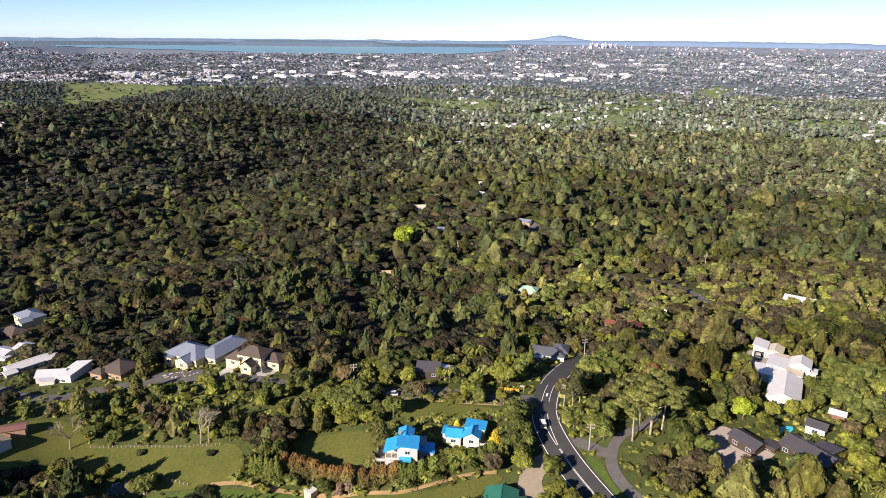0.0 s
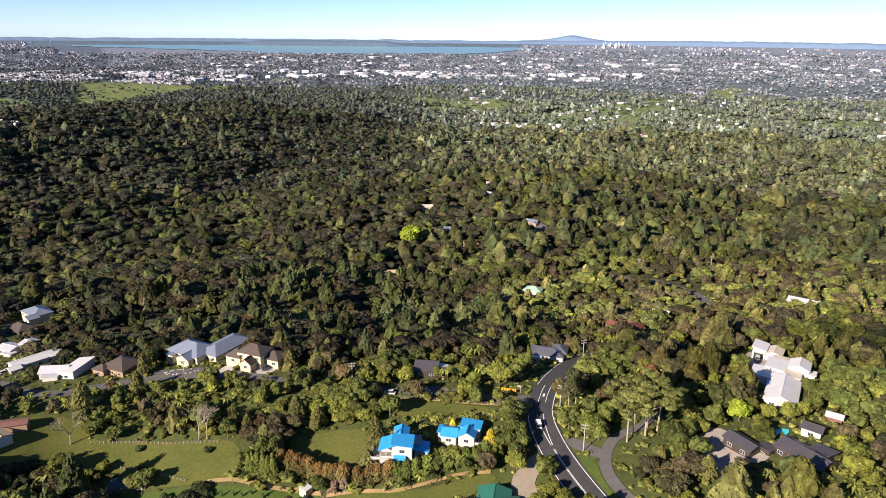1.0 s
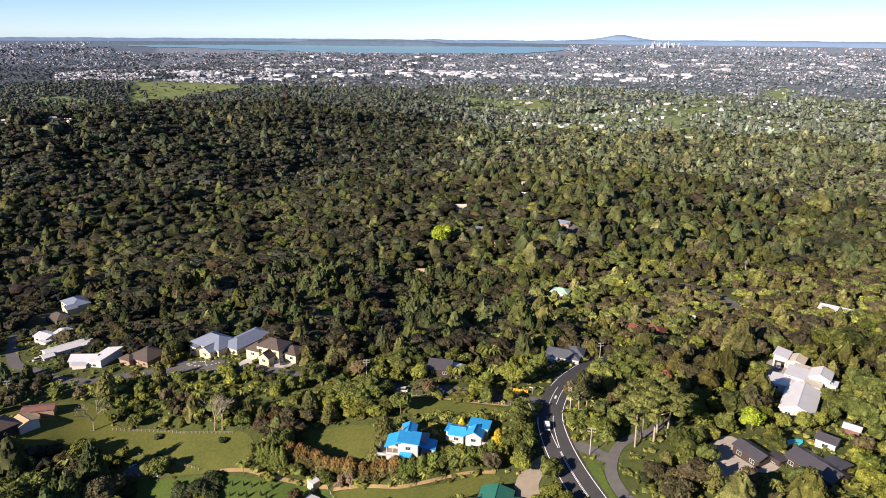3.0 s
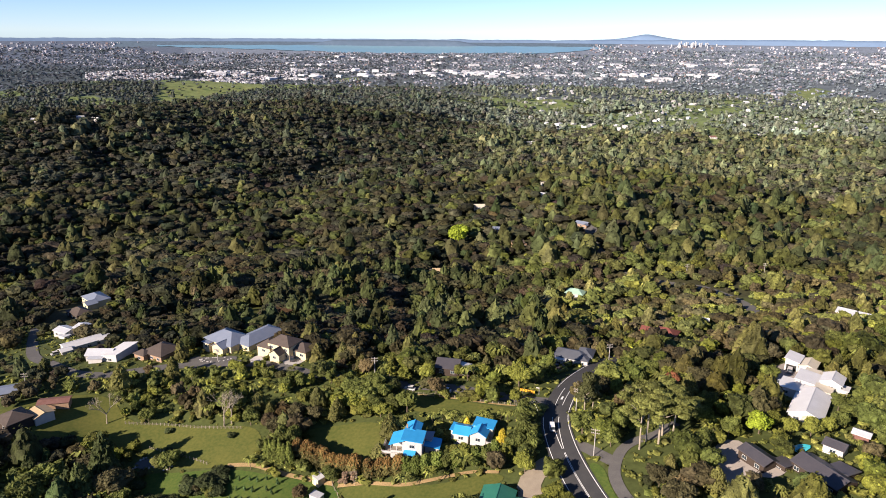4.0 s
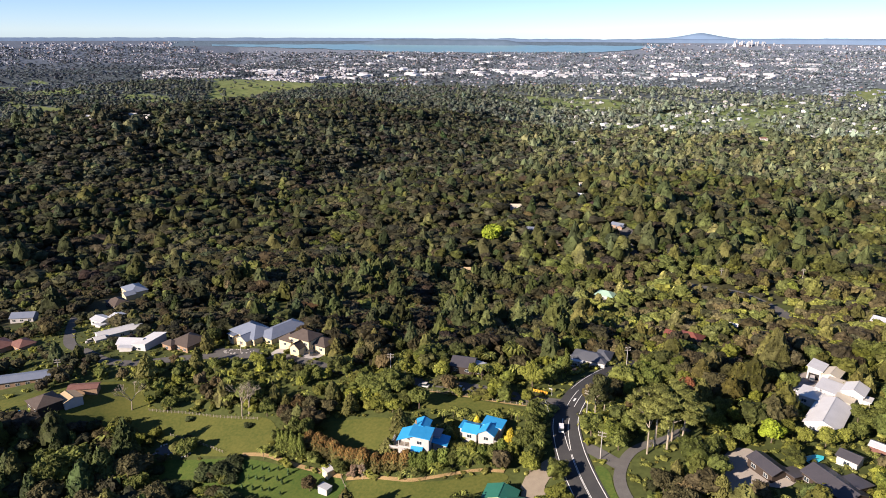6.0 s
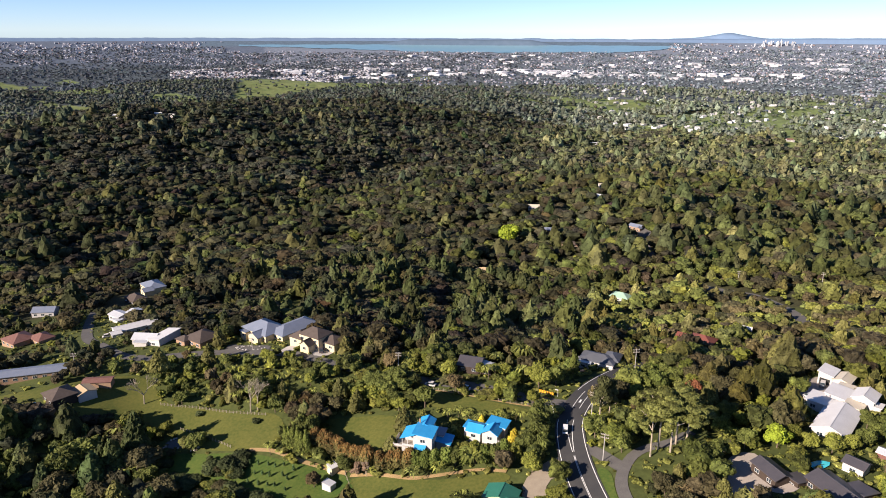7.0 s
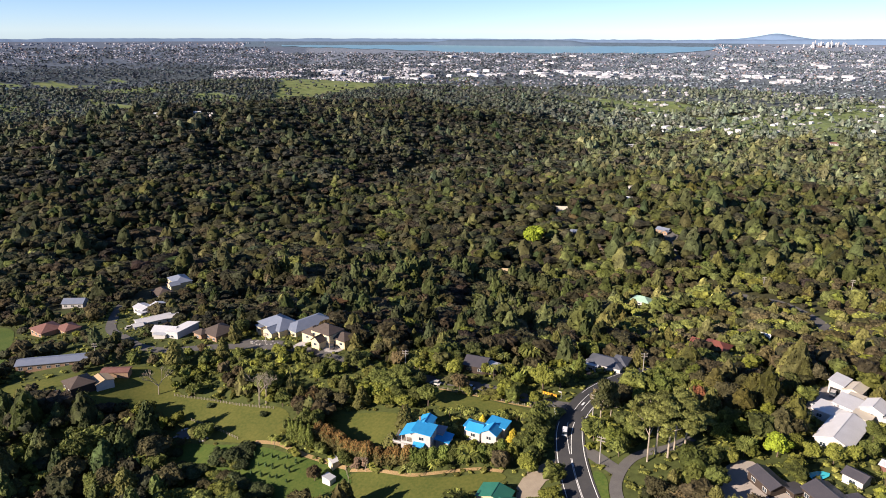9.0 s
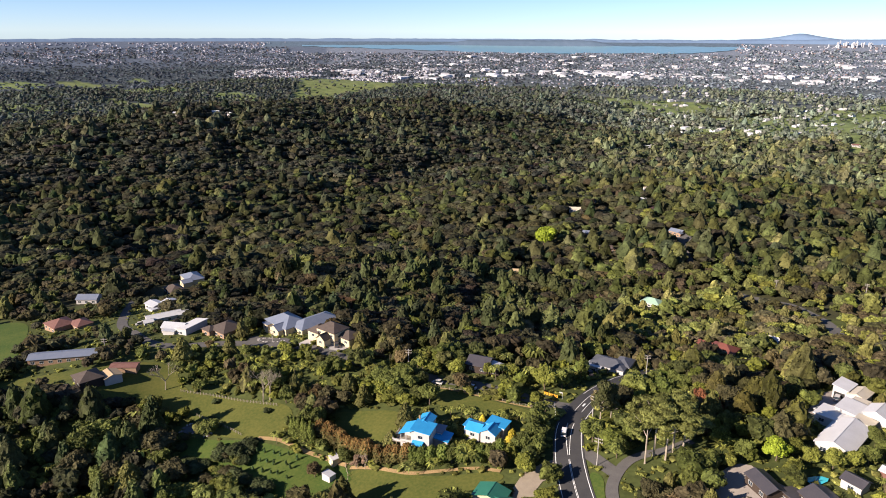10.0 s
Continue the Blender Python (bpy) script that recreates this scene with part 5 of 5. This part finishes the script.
part("board", boxed(-1.2, -0.03, 2.5, 0.1, 0.03, 2.9), WHITE_WALL, sign)


def vehicle(label, x, y, rz, paint, long=4.6, tall=1.75, van=True, lift=0.24):
    root = tagged(new("car"), label, "car")
    z = float(ground_z(x, y)) + lift
    s = 0.3 * long
    ahead = Matrix.Rotation(radians(rz), 2) @ Vector((0, s))
    tilt = math.degrees(math.atan2(float(ground_z(x + ahead.x, y + ahead.y)) - float(ground_z(x - ahead.x, y - ahead.y)), 2 * s))
    root.matrix_world = pose(x, y, z, 0, 0, rz) @ pose(0, 0, 0, tilt, 0, 0)
    l = long / 2
    hood = 0.95
    bm = bmesh.new()
    side = [(-0.88, -l, 0.35), (-0.88, l, 0.35), (-0.88, l, 0.8), (-0.88, l - 0.9, hood), (-0.88, -l, hood)]
    prism(bm, side[::-1], (1.76, 0, 0))
    bmesh.ops.bevel(bm, geom=bm.edges[:], offset=0.06, segments=1, affect="EDGES")
    part("body", bm, paint, root)
    back = -l + (0.08 if van else 0.7)
    bm = bmesh.new()
    prism(bm, [(-0.8, back, hood - 0.01), (-0.8, l - 1.0, hood - 0.01), (-0.74, l - 1.75, tall), (-0.74, back + 0.2, tall)][::-1], (1.54, 0, 0))
    cabin = part("cabin", bm, GLASS, root, "dark glazed cabin")
    bm = bmesh.new()
    box(bm, -0.77, back + 0.12, tall, 0.77, l - 1.7, tall + 0.05)
    part("roof", bm, paint, root)
    for sx in (-0.86, 0.86):
        for sy in (-l + 0.8, l - 0.85):
            bm = bmesh.new()
            tube(bm, [(sx - 0.1, sy, 0.33), (sx + 0.1, sy, 0.33)], [0.33, 0.33], 12)
            tyre = part("wheel", bm, RUBBER, root)
            part("rim", tube(bmesh.new(), [(sx - 0.11, sy, 0.33), (sx + 0.11, sy, 0.33)], [0.2, 0.2], 8), SILVER, tyre)
    for sx in (-0.6, 0.6):
        part("headlight", boxed(sx - 0.18, l - 0.02, 0.62, sx + 0.18, l + 0.02, 0.76), FRAME_MAT, root)
        part("tail_light", boxed(sx - 0.14, -l - 0.02, 0.62, sx + 0.14, -l + 0.02, 0.78), RED_ROOF, root)
    return root


vehicle("white van driving on the dark road", 49.9, 7.5, 3, make_mat("white_car_paint", (0.75, 0.75, 0.75), None, 2.0, 0.3), 4.9, 2.0)
vehicle("silver car parked at the side road", 10, 32.2, 80, SILVER, van=False, lift=0.05)
vehicle("white car parked under the trees", -4, 33.5, 80, WHITE_WALL, van=False, lift=0.05)
vehicle("white car in the yard of the house", 137, 42.5, -20, WHITE_WALL, van=True, lift=0.22)
vehicle("silver car in the yard of the house", 130, 31, 40, SILVER, van=False, lift=0.22)
vehicle("dark car parked in the roadside drive", 52.5, 57, 30, BLACK_ROOF, van=False, lift=0.05)
vehicle("white car parked on the narrow lane", -176, 64, -40, WHITE_WALL, van=False, lift=0.05)
vehicle("dark car parked in front of the cream house", -58.5, 54, 20, BLACK_ROOF, van=False, lift=0.22)

# sheds, tank and bank on the lower lawn
def crate(label, x, y, rz, w, d, h, wall, top, name="shed"):
    root = tagged(new(name), label, name.replace("_", " "))
    root.matrix_world = pose(x, y, float(ground_z(x, y)) + 0.1, 0, 0, rz)
    part("wall", boxed(-w / 2, -d / 2, -0.5, w / 2, d / 2, h), wall, root)
    part("roof", roof_mesh(w, d, 0.25, "mono_r", 0.12, 0.08), top, root).location = (0, 0, h)
    part("door", boxed(-0.45, -d / 2 - 0.04, 0.1, 0.45, -d / 2 + 0.01, min(1.95, h - 0.1)), FRAME_MAT, root)


crate("small white garden shed on the lawn", -27.2, -11.5, -35, 3.2, 3.0, 2.5, CREAM_WALL, WHITE_ROOF)
crate("small shed with a pale blue-grey roof", -25.6, -19, -20, 3.8, 2.8, 2.2, WHITE_WALL, PALE_GREY_ROOF)
ribbon("clay_bank", smooth_line([(-62, -6), (-53, -6.2), (-45, -8.3), (-38, -9.6), (-30, -10.5), (-22, -12.5)]), -0.9, 0.8, CLAY, 0.3, "bare tan clay bank below the hedge", "bank")
ribbon("clay_edge", smooth_line([(-20, -13.6), (-10, -14.4), (2, -16.3), (10, -15), (17, -13.2), (25, -11.6), (33, -12.5)]), -0.7, 0.8, CLAY, 0.3, "strip of bare tan earth along the hedge", "bank")
ribbon("clay_edge", smooth_line([(-2, 30.4), (10, 28.8), (24, 26), (37, 23.2)]), -0.3, 0.3, CLAY, 0.3, "strip of bare earth along the lawn", "bank")
patch("road_cutting", [(158, 176), (150, 192), (152, 206), (160, 200), (161, 186)], CLAY, 0.3, "bare tan clay bank above the road", "bank")
patch("pond", [(-99, -5), (-97, -1.8), (-91, -1.6), (-89.5, -4), (-93, -6.5)], MURK, 0.25, "dark still garden pond", "pond", rounds=2)
patch("pool", [(119, -12), (123, -10), (126, -11.5), (121, -16)], POOL, 0.5, "turquoise swimming pool", "pool", rounds=1)
patch("pool", [(-160, -7), (-157, -2), (-152, -4), (-155, -8)], BLUE_POOL, 0.5, "bright blue swimming pool", "pool", rounds=2)
rb = random.Random(5)


def stone_mesh():
    bm = bmesh.new()
    bmesh.ops.create_icosphere(bm, subdivisions=1, radius=1)
    for v in bm.verts:
        v.co = Vector((v.co.x * 0.5, v.co.y * 0.4, v.co.z * 0.3)) * rb.uniform(0.8, 1.2)
    return bm


def stones(cx, cy, n, rx, ry, lift=0.2):
    first = None
    for i in range(n):
        a = rb.uniform(0, 6.28)
        q = rb.uniform(0.75, 1.1)
        x, y = cx + rx * q * math.cos(a), cy + ry * q * math.sin(a)
        m = pose(x, y, float(ground_z(x, y)) + lift, 0, 0, rb.uniform(0, 180))
        if first is None:
            first = tagged(mesh_ob("garden_stone", stone_mesh(), CONCRETE), "pale rounded garden stone", "stone", group="garden stones")
            first.matrix_world = m
        else:
            copy_thing(first, m)


stones(-94.5, -4, 22, 4.6, 2.8)
stones(-85, -5.5, 8, 1.5, 1.2)
stones(-95, 57.5, 26, 7, 2.2)
stones(131, 33, 14, 3, 6)


def fence(line, label, step=2.0, h=1.2):
    root = tagged(new("fence"), label, "fence")
    pts = smooth_line(line, step)
    bm_post = boxed(-0.08, -0.08, -0.3, 0.08, 0.08, h)
    first = part("post", bm_post, TIMBER, root)
    for i, p in enumerate(pts):
        ob = first if i == 0 else new("post", first.data)
        ob.parent = root
        ob.location = (p[0], p[1], float(ground_z(*p)) + 0.1)
    for z in (0.45, 0.95):
        part("rail", tube(bmesh.new(), [(p[0], p[1], float(ground_z(*p)) + z) for p in pts], [0.03] * len(pts), 4), TIMBER, root)


fence([(-112, 14), (-96, 14.2), (-80, 12.5), (-64, 11.5)], "low timber post fence along the meadow", 1.6)
fence([(-96, 3), (-88, 1), (-78, -2), (-70, -5)], "low timber post fence by the pond", 1.6)
fence([(-4, 30.8), (10, 29.2), (24, 26.4), (37.5, 23.6)], "low timber fence behind the lawn")
fence([(-22, -13.2), (-18, -20), (-19, -28)], "low timber fence between the lawns")


def wires(a, b, ha, hb, label):
    root = tagged(new("power_line"), label, "cable")
    za, zb = float(ground_z(*a)) + ha, float(ground_z(*b)) + hb
    for k in (-1.1, 0, 1.1):
        pts = []
        for i in range(13):
            t = i / 12
            pts.append((a[0] + (b[0] - a[0]) * t + k, a[1] + (b[1] - a[1]) * t, za + (zb - za) * t - 4 * t * (1 - t) * 1.0))
        part("wire", tube(bmesh.new(), pts, [0.018] * 13, 4), BLACK_PAINT, root)


wires((62.6, -9), (58.2, 15.5), 9.9, 9.9, "thin dark power line between poles")
wires((58.2, 15.5), (74, 62), 9.9, 8.9, "thin dark power line between poles")


# ---- the far town, harbour and hills ----
def town(name, n, d0, d1, a0, a1, size, tall, seed, colours, label, keep=None):
    """Many small flat-sided buildings as one piece of stuff."""
    r = np.random.RandomState(seed)
    d = np.sqrt(r.uniform(d0 ** 2, d1 ** 2, n))
    az = np.radians(r.uniform(a0, a1, n))
    x, y = 45 + d * np.sin(az), -205 + d * np.cos(az)
    clump = patches(x, y, 330, seed + 1) + 0.5 * patches(x, y, 110, seed + 2)
    ok = clump > 0.7 if keep is None else keep(x, y, d, np.degrees(az), clump)
    x, y, d = x[ok], y[ok], d[ok]
    n = len(x)
    k = r.uniform(0.6, 1.4, (n, 1))
    w, l, h = size * k * r.uniform(0.8, 1.6, (n, 1)), size * k, tall * r.uniform(0.7, 1.4, (n, 1))
    a = r.uniform(0, 3.14, (n, 1))
    cx, cy = np.array([[-1, 1, 1, -1]]), np.array([[-1, -1, 1, 1]])
    px = x[:, None] + 0.5 * (w * cx * np.cos(a) - l * cy * np.sin(a))
    py = y[:, None] + 0.5 * (w * cx * np.sin(a) + l * cy * np.cos(a))
    z = ground_z(x, y)[:, None]
    ridge_x = np.stack([x - 0.5 * w[:, 0] * np.cos(a[:, 0]), x + 0.5 * w[:, 0] * np.cos(a[:, 0])], 1)
    ridge_y = np.stack([y - 0.5 * w[:, 0] * np.sin(a[:, 0]), y + 0.5 * w[:, 0] * np.sin(a[:, 0])], 1)
    v = np.concatenate([np.stack([px, py, np.repeat(z - 2, 4, 1)], -1), np.stack([px, py, np.repeat(z + h, 1, 1) + 0 * px], -1),
                        np.stack([ridge_x, ridge_y, np.repeat(z + h * 1.4, 2, 1)], -1)], 1)
    f = np.array([(0, 1, 5), (0, 5, 4), (1, 2, 6), (1, 6, 5), (2, 3, 7), (2, 7, 6), (3, 0, 4), (3, 4, 7), (4, 5, 9), (4, 9, 8), (6, 7, 8), (6, 8, 9), (5, 6, 9), (7, 4, 8)])
    tris = (np.arange(n)[:, None, None] * 10 + f[None]).reshape(-1, 3)
    col = np.array(colours)[r.randint(len(colours), size=n)] * r.uniform(0.8, 1.1, (n, 1))
    me = np_mesh(name, v.reshape(-1, 3), tris, np.repeat(col, 10, 0))
    me.materials.append(ROOFTOPS)
    return tagged(new(name, me), label, "buildings", kind="stuff")


# roofs of the town greyed towards blue, distance haze put into their colour
HAZED_ROOFS = [(0.5, 0.5, 0.53), (0.36, 0.36, 0.4), (0.25, 0.26, 0.3), (0.19, 0.2, 0.25), (0.22, 0.17, 0.16), (0.16, 0.18, 0.23), (0.13, 0.15, 0.19)]
PALE_ROOFS = [(0.6, 0.6, 0.62), (0.48, 0.48, 0.49), (0.36, 0.35, 0.34)]
town("town_houses", 4600, 2500, 3500, -20, 40, 5.6, 3.2, 41, HAZED_ROOFS, "pale roofs of a wide suburb among trees", lambda x, y, d, az, c: c > 0.78)
town("far_town_houses", 24000, 3300, 4400, -58, 40, 4.6, 2.8, 42, HAZED_ROOFS, "pale roofs of a far suburb", lambda x, y, d, az, c: (c > 0.68) & ~((az < -34) & (d < 3850)))
town("shore_houses", 5000, 4350, 4780, -58, 40, 7, 4, 43, HAZED_ROOFS, "pale roofs beyond the harbour", lambda x, y, d, az, c: (c > 0.66) & ~((az > -30) & (az < 4)))
town("country_houses", 700, 1350, 2500, -2, 40, 10, 3.8, 44, PALE_ROOFS, "scattered pale country houses among trees", lambda x, y, d, az, c: c > 0.76)
town("west_suburb", 3600, 2850, 3300, -34, -19, 6, 3.4, 47, HAZED_ROOFS[:5] + PALE_ROOFS, "dense suburb of pale and brown roofs", lambda x, y, d, az, c: c > 0.6)
town("warehouses", 230, 3000, 3350, -26, 14, 30, 6, 45, PALE_ROOFS[:2], "long white warehouses", lambda x, y, d, az, c: c > 0.7)
town("far_warehouses", 160, 3600, 4200, -20, 38, 28, 6, 46, PALE_ROOFS[:2], "long white warehouses far off", lambda x, y, d, az, c: c > 0.76)


def bearing(az, d):
    return 45 + d * math.sin(radians(az)), -205 + d * math.cos(radians(az))


def harbour():
    """Water between the town and the far shore, widest in the middle."""
    bm = bmesh.new()
    last = None
    for i in range(121):
        az = -29 + 34 * i / 120
        k = min(1, max(0.1, (az + 29) / 14)) * min(1, max(0.05, (5 - az) / 4))
        near = 4640 - 270 * k + 16 * math.sin(az * 1.7) + 9 * math.sin(az * 5.1)
        far = 4640 + 30 + 8 * math.sin(az * 2.3)
        row = []
        for j in range(7):
            d = near + (far - near) * j / 6
            x, y = bearing(az, d)
            row.append(bm.verts.new((x, y, float(ground_z(x, y)) + 2.5)))
        if last:
            for j in range(6):
                bm.faces.new((last[j], row[j], row[j + 1], last[j + 1]))
        last = row
    tagged(mesh_ob("water", bm, WATER), "pale blue harbour water", "water", kind="structure")


harbour()


def ridge(name, az0, az1, d, top, thick, material, label, wob=4.0):
    """A long low hill whose crest follows top(az)."""
    bm = bmesh.new()
    last = None
    n = int((az1 - az0) * 5)
    for i in range(n + 1):
        az = az0 + (az1 - az0) * i / n
        end = min(1, 6 * i / n, 6 * (n - i) / n)
        h = top(az) + wob * (noise.noise((az * 0.55, d, 0)) + 0.5 * noise.noise((az * 2.3, d, 1)))
        row = []
        for j, (q, k) in enumerate(((0, 0), (0.35, 0.6), (0.6, 1), (1, 0.5))):
            x, y = bearing(az, d + thick * q)
            g = float(ground_z(x, y)) - 3
            row.append(bm.verts.new((x, y, g + max(0, (h - g)) * k * end)))
        if last:
            for j in range(3):
                f = bm.faces.new((last[j], row[j], row[j + 1], last[j + 1]))
                f.smooth = True
        last = row
    tagged(mesh_ob(name, bm, material), label, "hill", kind="structure")


ridge("peninsula", -18.5, -4, 4660, lambda az: 84, 60, HAZED_HILL, "wooded peninsula across the water, painted dark haze blue")
ridge("distant_hills", -62, 46, 4840, lambda az: 89 + 14 * max(0, min(1, (az - 2) / 14)), 90, HAZED_BLUE, "long hills on the horizon, painted haze blue", 5)
ridge("volcano", 2, 15, 4890, lambda az: 94 + 30 * math.exp(-((az - 8.1) / 1.9) ** 2) + 7 * math.exp(-((az - 8.1) / 0.7) ** 2), 50, HAZED_BLUE, "broad volcanic cone on the horizon, painted haze blue", 1.5)
rc = random.Random(9)
for i in range(26):
    az, d = rc.gauss(11.4, 1.0), rc.uniform(4700, 4800)
    x, y = bearing(az, d)
    z = float(ground_z(x, y))
    w, h = rc.uniform(4, 8), rc.uniform(10, 30) * math.exp(-((az - 11.2) / 1.4) ** 2) + 8
    root = tagged(new("tower_block"), "pale tall building on the skyline", "tower", group="city towers")
    root.matrix_world = pose(x, y, z, 0, 0, rc.uniform(0, 90))
    bm = boxed(-w / 2, -w / 2, -3, w / 2, w / 2, h)
    box(bm, -w / 4, -w / 4, h, w / 4, w / 4, h + 2)
    part("facade", bm, PALE_GREY_ROOF, root)
